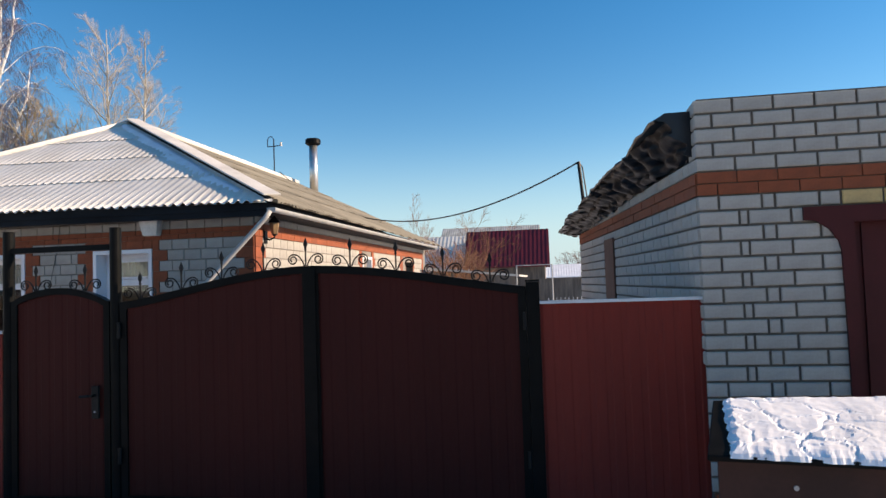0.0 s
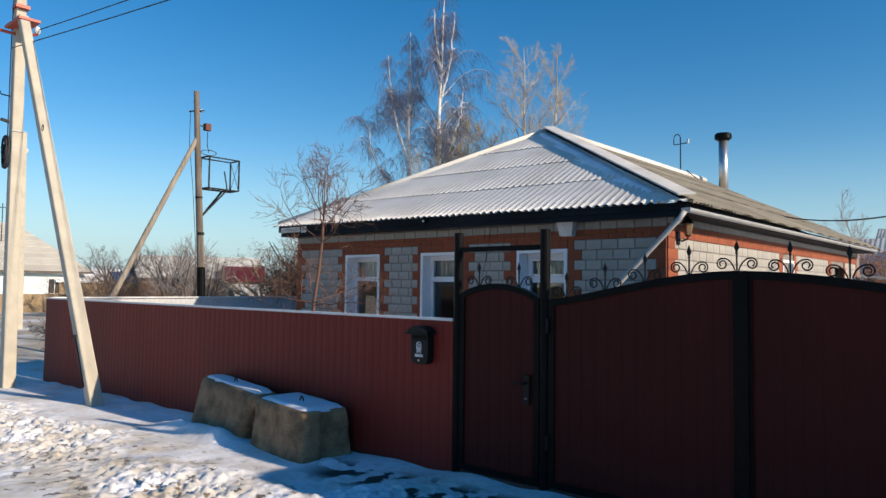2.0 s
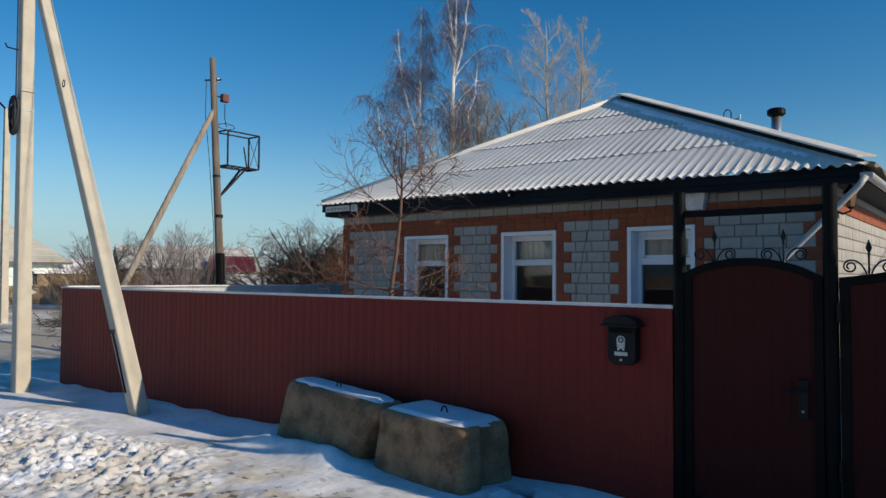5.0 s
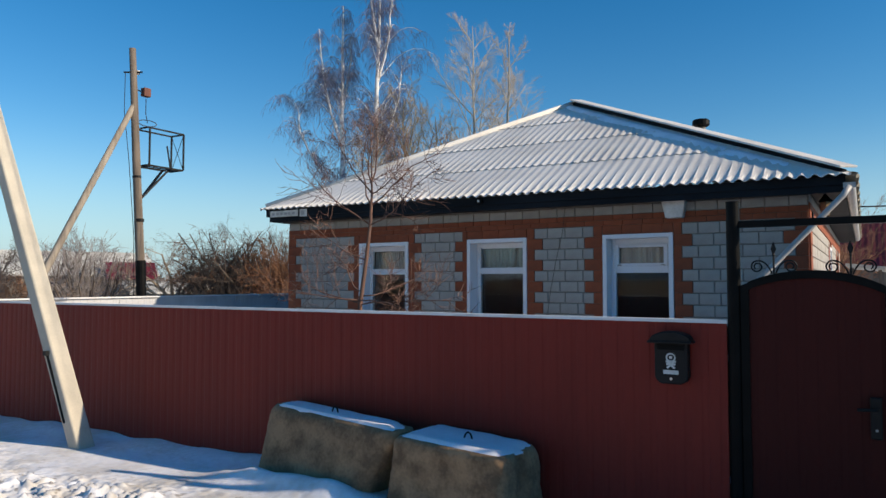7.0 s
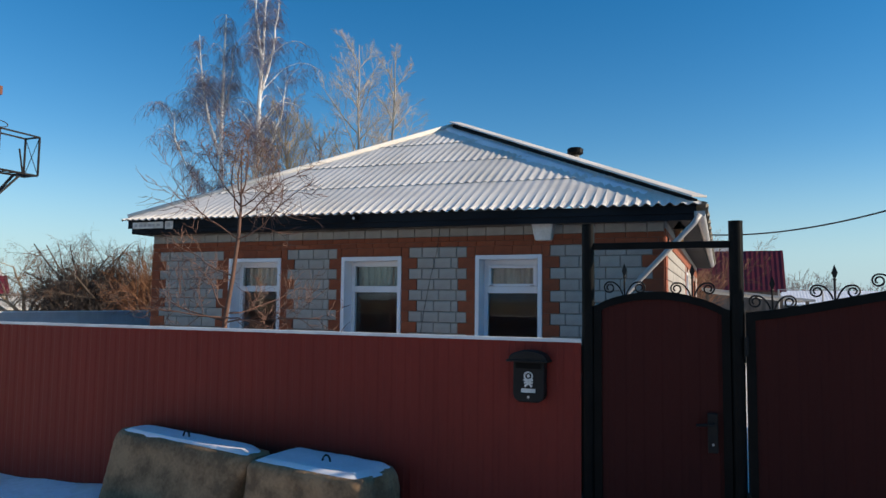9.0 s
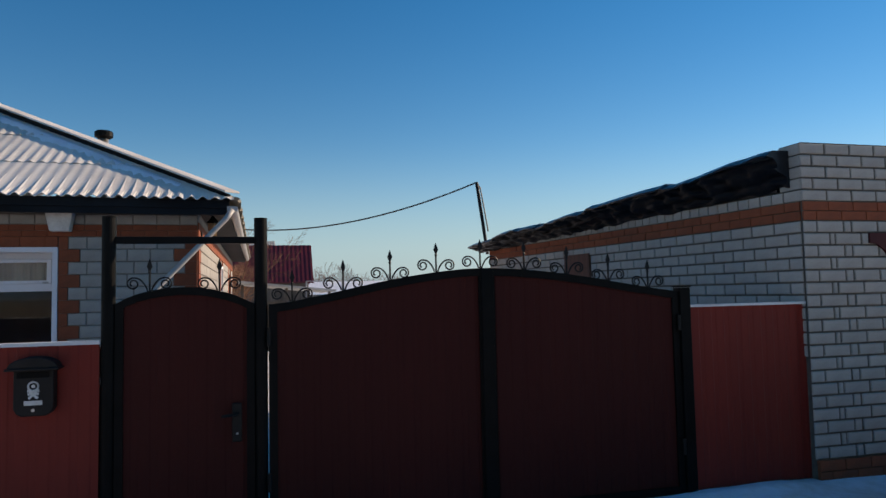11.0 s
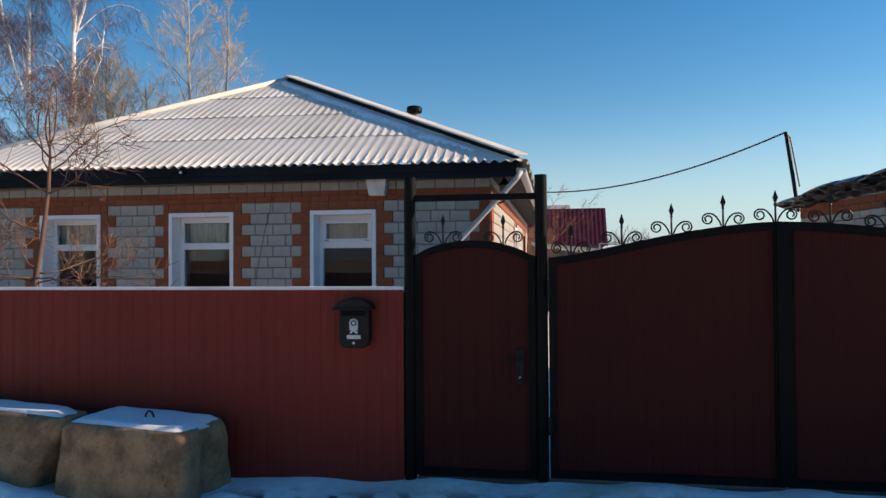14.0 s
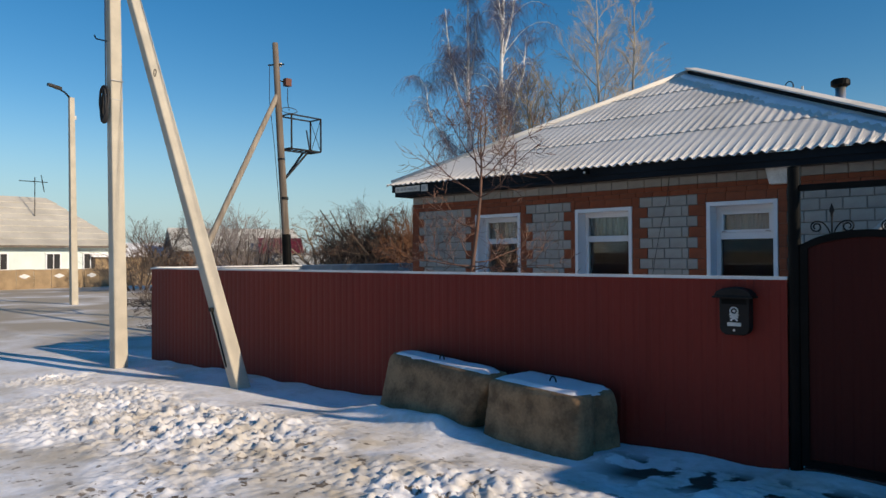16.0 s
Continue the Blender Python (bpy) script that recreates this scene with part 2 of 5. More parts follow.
# ---- mesh helpers ----
class Build:
    """Collects vertices and faces of one mesh."""

    def __init__(self):
        self.v, self.f = [], []

    def box(self, x0, x1, y0, y1, z0, z1):
        i = len(self.v)
        self.v += [(x0, y0, z0), (x1, y0, z0), (x1, y1, z0), (x0, y1, z0), (x0, y0, z1), (x1, y0, z1), (x1, y1, z1), (x0, y1, z1)]
        self.f += [(i, i + 3, i + 2, i + 1), (i + 4, i + 5, i + 6, i + 7), (i, i + 1, i + 5, i + 4), (i + 1, i + 2, i + 6, i + 5), (i + 2, i + 3, i + 7, i + 6), (i + 3, i, i + 4, i + 7)]
        return self

    def hull8(self, pts):
        """A box with eight free corners, four below and four above, in turn."""
        i = len(self.v)
        self.v += [tuple(p) for p in pts]
        self.f += [(i, i + 3, i + 2, i + 1), (i + 4, i + 5, i + 6, i + 7), (i, i + 1, i + 5, i + 4), (i + 1, i + 2, i + 6, i + 5), (i + 2, i + 3, i + 7, i + 6), (i + 3, i, i + 4, i + 7)]
        return self

    def beam(self, p, q, w, h=None):
        """A square bar from p to q."""
        p, q = Vector(p), Vector(q)
        h = h or w
        d = (q - p).normalized()
        s = d.cross(Vector((0, 0, 1)))
        s = s.normalized() if s.length > 1e-4 else Vector((1, 0, 0))
        u = s.cross(d)
        a = [(-w / 2, -h / 2), (w / 2, -h / 2), (w / 2, h / 2), (-w / 2, h / 2)]
        return self.hull8([p + s * x + u * y for x, y in a] + [q + s * x + u * y for x, y in a])

    def tube(self, pts, radii, sides=8, cap=True):
        pts = [Vector(p) for p in pts]
        if isinstance(radii, (int, float)):
            radii = [radii] * len(pts)
        i0 = len(self.v)
        n = len(pts)
        ref = Vector((0.31, 0.87, 0.13))
        for k in range(n):
            d = pts[min(k + 1, n - 1)] - pts[max(k - 1, 0)]
            d = d.normalized() if d.length > 1e-9 else Vector((0, 0, 1))
            s = d.cross(ref)
            s = s.normalized() if s.length > 0.05 else d.cross(Vector((1, 0, 0))).normalized()
            u = d.cross(s)
            for j in range(sides):
                a = 2 * math.pi * j / sides
                self.v.append(tuple(pts[k] + (s * math.cos(a) + u * math.sin(a)) * radii[k]))
        for k in range(n - 1):
            for j in range(sides):
                a, b = i0 + k * sides + j, i0 + k * sides + (j + 1) % sides
                self.f.append((a, b, b + sides, a + sides))
        if cap:
            self.f.append(tuple(i0 + j for j in reversed(range(sides))))
            self.f.append(tuple(i0 + (n - 1) * sides + j for j in range(sides)))
        return self

    def extrude(self, outline, y0, y1):
        """An outline in x and z, pushed from y0 to y1."""
        i, n = len(self.v), len(outline)
        self.v += [(x, y0, z) for x, z in outline] + [(x, y1, z) for x, z in outline]
        self.f.append(tuple(range(i, i + n)))
        self.f.append(tuple(reversed(range(i + n, i + 2 * n))))
        for k in range(n):
            m = (k + 1) % n
            self.f.append((i + k, i + n + k, i + n + m, i + m))
        return self

    def grid(self, rows):
        """A sheet through rows of points, all of one length."""
        i, n = len(self.v), len(rows[0])
        for r in rows:
            self.v += [tuple(p) for p in r]
        for a in range(len(rows) - 1):
            for b in range(n - 1):
                k = i + a * n + b
                self.f.append((k, k + 1, k + n + 1, k + n))
        return self

    def mesh(self, name, mat, smooth=False):
        me = bpy.data.meshes.new(name)
        me.from_pydata(self.v, [], self.f)
        me.materials.append(mat)
        if smooth:
            me.polygons.foreach_set("use_smooth", [True] * len(me.polygons))
        me.update()
        return me


def fixed(me):
    """Turn all faces of a closed mesh outward."""
    bm = bmesh.new()
    bm.from_mesh(me)
    bmesh.ops.recalc_face_normals(bm, faces=bm.faces)
    bm.to_mesh(me)
    bm.free()
    return me


def thing(name, at, label, category, group="", kind=""):
    ob = new(name)
    ob.location = at
    ob.empty_display_size = 0.1
    return tagged(ob, label, category, group, kind)


def part(name, build, mat, parent, label="", smooth=False, bevel=0.0):
    me = fixed(build.mesh(name, mat, smooth)) if isinstance(build, Build) else build
    ob = new(name, me)
    ob.parent = parent
    if parent.parent is None:
        ob.matrix_parent_inverse = Matrix.Translation(-parent.location)
    if bevel:
        b = ob.modifiers.new("bevel", "BEVEL")
        b.width, b.segments, b.limit_method = bevel, 2, "ANGLE"
    if label:
        ob["label"] = label
    return ob


def whole(name, build, mat, label, category, kind="", group="", smooth=False, bevel=0.0):
    ob = new(name, fixed(build.mesh(name, mat, smooth)))
    if bevel:
        b = ob.modifiers.new("bevel", "BEVEL")
        b.width, b.segments, b.limit_method = bevel, 2, "ANGLE"
    return tagged(ob, label, category, group, kind)


piece_meshes = {}


def piece(name, w, h, d, mat, parent, m):
    """A brick: chamfered face towards -y of its own frame, centred on its back face."""
    key = (name, round(w, 3), round(h, 3), round(d, 3), mat.name)
    if key not in piece_meshes:
        c = min(0.0025 if mat is REDBRICK else 0.007, d * 0.5)
        b = Build()
        x, z = w / 2, h / 2
        b.v = [(-x, 0, -z), (x, 0, -z), (x, 0, z), (-x, 0, z), (-x, c - d, -z), (x, c - d, -z), (x, c - d, z), (-x, c - d, z), (c - x, -d, c - z), (x - c, -d, c - z), (x - c, -d, z - c), (c - x, -d, z - c)]
        b.f = [(8, 9, 10, 11)]
        for k in range(4):
            j = (k + 1) % 4
            b.f += [(k, j, 4 + j, 4 + k), (4 + k, 4 + j, 8 + j, 8 + k)]
        piece_meshes[key] = b.mesh(name, mat)
    ob = new(name, piece_meshes[key])
    ob.parent = parent
    if parent.parent is None:
        ob.matrix_parent_inverse = Matrix.Translation(-parent.location)
    ob.matrix_basis = m
    return ob


rng = random.Random(7)


def course(parent, mat, p0, direction, start, end, z, h, d, length=0.25, joint=0.012, first=None, name="brick", jitter=0.004, pattern=()):
    """One course of bricks along a wall from start to end, metres along direction from p0; the face looks to the right of it."""
    angle = math.atan2(direction[1], direction[0])
    s = start
    w = first or length
    todo = list(pattern)
    if todo:
        w = todo.pop(0)
    while s < end - 0.04:
        e = min(s + w, end)
        if end - e < 0.06 and not todo:
            e = end
        c = (s + e) / 2
        m = Matrix.Translation((p0[0] + direction[0] * c, p0[1] + direction[1] * c, z)) @ Matrix.Rotation(angle, 4, "Z") @ Matrix.Translation((0, rng.uniform(-jitter, 0), 0))
        piece(name, e - s - joint, h - joint, d, mat, parent, m)
        s = e
        w = todo.pop(0) if todo else length


def ground_z(x, y):
    base = np.interp(x, [-30, -10, -6.5, 0, 5.3, 12], [-0.17, -0.17, -0.10, -0.03, 0.05, 0.08])
    return float(base)


# ---- ground ----
def spaced(lo, hi, step, far):
    mid = list(np.arange(lo, hi + step / 2, step))
    out, g = [], step
    left, right = [], []
    a, b = lo, hi
    while a > -far:
        g *= 1.28
        a -= g
        left.append(a)
    g = step
    while b < far:
        g *= 1.28
        b += g
        right.append(b)
    return np.array(left[::-1] + mid + right)


gx, gy = spaced(-9.2, 4.5, 0.022, 2500), spaced(-3.7, 0.1, 0.02, 2500)
b = Build()
for yy in gy:
    for xx in gx:
        z = ground_z(xx, yy)
        near = max(0.0, min(1.0, (40 - abs(xx + 2)) / 25)) * max(0.0, min(1.0, (25 - abs(yy + 3)) / 15))
        if near > 0:
            p = Vector((xx, yy, 0))
            street = max(0.0, min(1.0, (-0.75 - yy) / 0.7), min(0.8, max(0.0, (-0.2 - yy) / 0.4)) * max(0.0, min(1.0, xx + 1.3)))
            z += near * 0.025 * noise.noise(p * 0.45)
            z += near * street * 0.012 * noise.noise(p * 2.3) * max(0.0, min(1.0, (yy + 5.5) / 1.5))
            if near == 1 and street > 0:
                # clods of trodden and shovelled snow, denser along the ploughed strip
                strip = math.exp(-((yy + 1.95 + 0.3 * noise.noise(p * 0.6)) / 0.6) ** 2)
                close = max(0.0, min(1.0, (yy + 4.3) / 0.6)) * max(0.0, min(1.0, (5.0 - xx) / 0.5)) * max(0.0, min(1.0, (xx + 9.9) / 0.7))
                dense = close * max(0.0, min(1.0, 0.15 + 0.75 * strip + 0.9 * noise.noise(p * 0.55 + Vector((3, 8, 1)))))
                a1, a2, a3 = noise.noise(p * 6.5 + Vector((0, 0, 5))), noise.noise(p * 12.0 + Vector((9, 0, 2))), noise.noise(p * 21.0)
                c1, c2, c3 = max(0.0, min(1.0, (a1 - 0.05) / 0.10)), max(0.0, min(1.0, (a2 - 0.08) / 0.09)), max(0.0, min(1.0, (a3 - 0.12) / 0.12))
                z += street * dense * (0.026 * c1 + 0.024 * c2 + 0.016 * c3 + 0.010 * a3 + 0.02 * c1 * a2)
            # ploughed ridge beside the fence
            ridge = math.exp(-((yy + 1.55 + 0.15 * noise.noise(p * 0.7)) / 0.35) ** 2) * max(0.0, min(1.0, (xx + 7.5) / 2)) * max(0.0, min(1.0, (1.5 - xx) / 2))
            z += 0.045 * ridge * (0.7 + 0.8 * noise.noise(p * 3.1))
            # drift before the blocks
            z += 0.15 * math.exp(-((xx + 3.25) / 0.85) ** 4 - ((yy + 0.66) / 0.17) ** 2) * (0.85 + 0.5 * noise.noise(p * 3)) + 0.06 * math.exp(-((xx + 1.15) / 0.12) ** 2 - ((yy + 0.5) / 0.2) ** 2)
            # drift against the fence
            z += 0.05 * math.exp(-((yy + 0.12) / 0.22) ** 2) * (0.6 + 0.9 * noise.noise(p * 2.0)) * max(0.0, min(1.0, (6 - xx)))
        b.v.append((float(xx), float(yy), z))
nx = len(gx)
for a in range(len(gy) - 1):
    for c in range(nx - 1):
        k = a * nx + c
        b.f.append((k, k + 1, k + nx + 1, k + nx))
ground = new("ground", b.mesh("ground", GROUND, True))
tagged(ground, "trampled dirty snow on a village street", "snow ground", kind="structure")

# ---- fence, wicket and gate ----
def profiled(x0, x1, z0, top, y, pitch=0.115, amp=0.0035):
    """Ribbed sheet from x0 to x1; top is a function of x. It has a front and a back."""
    xs = []
    k = math.floor(x0 / pitch) - 1
    while k * pitch < x1 + pitch:
        o = k * pitch
        xs += [(o, 0), (o + 0.062, 0), (o + 0.072, 1), (o + 0.105, 1)]
        k += 1
    xs = [(max(x0, min(x1, x)), r) for x, r in xs]
    clean = []
    for x, r in xs:
        if not clean or x - clean[-1][0] > 1e-5:
            clean.append((x, r))
    b = Build()
    front = [[(x, y + amp * r, z0) for x, r in clean], [(x, y + amp * r, top(x)) for x, r in clean]]
    back = [[(x, y + amp * r + 0.004, z) for (x, r), z in zip(clean, [top(q[0]) for q in clean])], [(x, y + amp * r + 0.004, z0) for x, r in clean]]
    b.grid(front + back + [front[0]])
    return b


fence = thing("fence", (-4.9, 0, -0.15), "low burgundy ribbed metal fence with a pale cap strip", "fence")
FX = [-9.87 + 1.1 * k for k in range(9)] + [-0.0]
for k in range(len(FX) - 1):
    part("fence_sheet", profiled(FX[k], FX[k + 1] + (0.02 if k < len(FX) - 2 else 0), ground_z(FX[k], 0) - 0.1, lambda x: 1.355, -0.014 + 0.0012 * (k % 2)), FENCE, fence)
for k in range(4):
    x = -9.82 + 3.2 * k
    part("post", Build().box(x - 0.03, x + 0.03, 0.012, 0.072, -0.3, 1.34), RUST, fence)
for z in (0.3, 1.1):
    part("rail", Build().box(-9.87, -0.0, 0.004, 0.04, z, z + 0.04), RUST, fence)
# dark sheet added behind, so the window panes reflect a dark fence back
part("reflected_backing", Build().box(-9.8, -0.0, 0.074, 0.078, -0.2, 1.33), BINPAINT, fence)
b = Build().box(-9.88, 0.005, -0.03, 0.05, 1.352, 1.374)
part("cap_strip", b, WHITE, fence, "pale metal cap strip")

side_fence = thing("side_fence", (-9.87, 6, -0.15), "side fence of white-backed ribbed sheets along the garden", "fence")
for k in range(11):
    b = profiled(0.09 + 1.1 * k, 0.09 + 1.1 * (k + 1) - 0.003, -0.25, lambda x: 1.36, 0)
    b.v = [(-9.9 - y, x, z) for x, y, z in b.v]
    part("fence_sheet", b, SHEETBACK, side_fence)
part("cap_strip", Build().box(-9.93, -9.85, 0.06, 12.2, 1.362, 1.385), WHITE, side_fence)

right_fence = thing("short_fence", (4.8, 0, 0), "short burgundy ribbed fence panel between gate and garage", "fence")
part("fence_sheet", profiled(4.215, 5.33, -0.15, lambda x: 1.475, -0.02), FENCE, right_fence)
part("cap_strip", Build().box(4.2365, 5.335, -0.045, 0.03, 1.475, 1.495), WHITE, right_fence, "pale metal cap strip")
part("rail", Build().box(4.245, 5.33, 0.0, 0.04, 1.2, 1.24), BLACK, right_fence)


def post(x, r, top, label):
    g = thing("gate_post", (x, 0, 0), label, "gate post", "posts of the gate")
    z0 = -0.15
    part("tube", Build().tube([(x, 0, z0), (x, 0, top - 0.004), (x, 0, top)], [r, r, r * 0.93], 20), BLACK, g, smooth=False)
    part("cap", Build().tube([(x, 0, top), (x, 0, top + 0.006), (x, 0, top + 0.009)], [r * 1.03, r * 1.03, r * 0.5], 20), BLACK, g)


post(0.048, 0.043, 2.155, "tall round black steel post of the wicket")
post(0.985, 0.043, 2.15, "tall round black steel post between wicket and gate")
g = thing("gate_post", (4.19, 0, 0), "square black steel post at the gate's end", "gate post", "posts of the gate")
part("tube", Build().box(4.145, 4.235, -0.05, 0.05, -0.1, 1.63), BLACK, g, bevel=0.006)
part("cap", Build().box(4.14, 4.24, -0.055, 0.055, 1.632, 1.645), BLACK, g)
whole("crossbar", Build().box(0.085, 0.945, -0.022, 0.022, 1.985, 2.03), BLACK, "black steel crossbar over the wicket", "crossbar", bevel=0.004)


def arch(x, pts):
    return float(np.interp(x, [p[0] for p in pts], [p[1] for p in pts]))


WICKET = [(0.10, 1.60), (0.15, 1.632), (0.22, 1.660), (0.32, 1.684), (0.42, 1.697), (0.50, 1.70), (0.58, 1.697), (0.68, 1.682), (0.78, 1.655), (0.85, 1.628), (0.93, 1.585)]
LEAVES = [(1.04, 1.573), (1.2, 1.592), (1.4, 1.63), (1.6, 1.672), (1.8, 1.713), (2.0, 1.748), (2.2, 1.776), (2.4, 1.795), (2.56, 1.80), (2.8, 1.79), (3.0, 1.772), (3.2, 1.748), (3.4, 1.718), (3.6, 1.684), (3.8, 1.650), (4.0, 1.618), (4.13, 1.60)]


def frame_of(x0, x1, z0, pts, w=0.05, y0=-0.028, y1=0.028):
    """Welded tube frame: two stiles, a sill and an arched head."""
    b = Build()
    b.box(x0, x0 + w, y0, y1, z0, arch(x0, pts)).box(x1 - w, x1, y0, y1, z0, arch(x1, pts))
    b.box(x0 + w, x1 - w, y0, y1, z0, z0 + w)
    n = 24
    rows = []
    for k in range(n + 1):
        x = x0 + (x1 - x0) * k / n
        z = arch(x, pts)
        rows.append([(x, y0 - 0.002, z - w), (x, y0 - 0.002, z + 0.002), (x, y1 + 0.002, z + 0.002), (x, y1 + 0.002, z - w), (x, y0 - 0.002, z - w)])
    return b.grid(rows)


def scroll_points(s):
    """One C-scroll of a finial, to the side s, from the stem's foot out and curling inwards."""
    pts = []
    for k in range(9):
        u = k / 8
        pts.append((s * (0.012 + 0.075 * u ** 1.3), 0, 0.005 + 0.085 * math.sin(u * math.pi / 2)))
    cx, cz, r = 0.098, 0.052, 0.040
    for k in range(1, 23):
        a = math.radians(105 - k * 24)
        rr = r * (1 - 0.028 * k)
        pts.append((s * (cx + rr * math.cos(a)), 0, cz + rr * math.sin(a)))
    return pts


fin = Build()
fin.tube([(0, 0, -0.01), (0, 0, 0.13)], 0.0065, 6)
fin.tube([(0, 0, 0.118), (0, 0, 0.126), (0, 0, 0.134)], [0.007, 0.011, 0.007], 6)
fin.hull8([(-0.004, -0.004, 0.13), (0.004, -0.004, 0.13), (0.004, 0.004, 0.13), (-0.004, 0.004, 0.13), (-0.017, -0.005, 0.165), (0.017, -0.005, 0.165), (0.017, 0.005, 0.165), (-0.017, 0.005, 0.165)])
fin.hull8([(-0.017, -0.005, 0.165), (0.017, -0.005, 0.165), (0.017, 0.005, 0.165), (-0.017, 0.005, 0.165), (-0.001, -0.001, 0.215), (0.001, -0.001, 0.215), (0.001, 0.001, 0.215), (-0.001, 0.001, 0.215)])
for s in (1, -1):
    fin.tube(scroll_points(s), 0.0055, 6)
FIN = fixed(fin.mesh("finial", IRON, False))


def finials(parent, xs, pts):
    for x in xs:
        o = part("finial", FIN, IRON, parent, "wrought-iron spear with two scrolls")
        o.matrix_basis = Matrix.Translation((x, 0, arch(x, pts) - 0.002))


wicket = thing("wicket_gate", (0.5, 0, 0.03), "closed dark burgundy wicket door with arched black frame", "gate")
part("frame", frame_of(0.09, 0.943, 0.04, WICKET), BLACK, wicket)
part("panel", profiled(0.13, 0.905, 0.08, lambda x: arch(x, WICKET) - 0.04, -0.012), GATE, wicket)
handle = part("handle_plate", Build().box(0.80, 0.862, -0.05, -0.03, 0.69, 0.94), IRON, wicket, "dark steel lock plate", bevel=0.008)
part("lever", Build().tube([(0.835, -0.045, 0.87), (0.835, -0.095, 0.87), (0.81, -0.10, 0.872), (0.735, -0.095, 0.865)], 0.010, 8), IRON, handle)
part("keyhole", Build().tube([(0.832, -0.049, 0.745), (0.832, -0.056, 0.745)], 0.008, 10), ZINC, handle)
finials(wicket, (0.29, 0.72), WICKET)

for k, (x0, x1, xs) in enumerate(((1.034, 2.565, (1.19, 1.535, 1.865, 2.20, 2.532)), (2.575, 4.142, (2.872, 3.215, 3.558, 3.895)))):
    leaf = thing("gate_leaf", ((x0 + x1) / 2, 0, 0.03), "closed dark burgundy driveway gate leaf with arched black frame", "gate", "leaves of the gate")
    part("frame", frame_of(x0, x1, 0.05, LEAVES, 0.055), BLACK, leaf)
    part("panel", profiled(x0 + 0.05, x1 - 0.05, 0.1, lambda x: arch(x, LEAVES) - 0.045, -0.012), GATE, leaf)
    finials(leaf, xs, LEAVES)
    for z in (0.35, 1.3):
        hx = 1.035 if k == 0 else 4.13
        part("hinge", Build().tube([(hx, -0.045, z), (hx, -0.045, z + 0.12)], 0.014, 8), IRON, leaf)
whole("meeting_strip", Build().box(2.525, 2.615, -0.042, -0.031, 0.06, 1.79), BLACK, "black steel strip covering the gap of the gate leaves", "cover strip", bevel=0.003)
whole("threshold", Build().box(0.1, 4.13, -0.03, 0.05, -0.06, 0.03), RUST, "dark steel threshold under the gate", "threshold", bevel=0.004)

# letter box on the fence
mail = thing("letter_box", (-0.345, -0.06, 1.1), "black metal letter box on the fence with a pale emblem", "letter box")
o = [(-0.455, 1.225), (-0.455, 0.985), (-0.44, 0.955), (-0.41, 0.938), (-0.28, 0.938), (-0.25, 0.955), (-0.235, 0.985), (-0.235, 1.225)]
part("body", Build().extrude(o, -0.10, -0.014), BOXPAINT, mail, bevel=0.008)
# slot drawn as a black strip on the face, for the shade inside
part("slot", Build().box(-0.435, -0.255, -0.1045, -0.1005, 1.168, 1.206), BLACK, mail, "black strip for the shaded letter slot under the lid")
lid = []
for k in range(13):
    a = math.pi * k / 12
    lid.append((-0.345 - 0.135 * math.cos(a), 1.232 + 0.062 * math.sin(a)))
part("lid", Build().extrude(lid + [(-0.205, 1.222), (-0.485, 1.222)], -0.135, -0.012), BOXPAINT, mail, bevel=0.006)
part("brim", Build().box(-0.492, -0.20, -0.15, -0.012, 1.214, 1.2285), BOXPAINT, mail, bevel=0.004)
b = Build()
b.tube([(-0.345 + 0.028 * math.cos(a), -0.1025, 1.118 + 0.026 * math.sin(a)) for a in [2 * math.pi * k / 14 for k in range(15)]], 0.006, 6)
b.tube([(-0.345, -0.1005, 1.118), (-0.345, -0.104, 1.118)], 0.011, 10)
for p, q in (((-0.345, 1.095), (-0.345, 1.066)), ((-0.345, 1.084), (-0.378, 1.092)), ((-0.345, 1.084), (-0.312, 1.092)), ((-0.345, 1.07), (-0.37, 1.045)), ((-0.345, 1.07), (-0.32, 1.045)), ((-0.375, 1.07), (-0.345, 1.08)), ((-0.315, 1.07), (-0.345, 1.08))):
    b.beam((p[0], -0.1025, p[1]), (q[0], -0.1025, q[1]), 0.004, 0.014)
part("emblem", b, CERAMIC, mail, "pale round emblem")
part("name_plate", Build().box(-0.395, -0.295, -0.104, -0.1005, 1.005, 1.032), CERAMIC, mail, "pale lettered strip")
part("lock", Build().tube([(-0.345, -0.1, 0.975), (-0.345, -0.106, 0.975)], 0.009, 12), STEEL, mail)


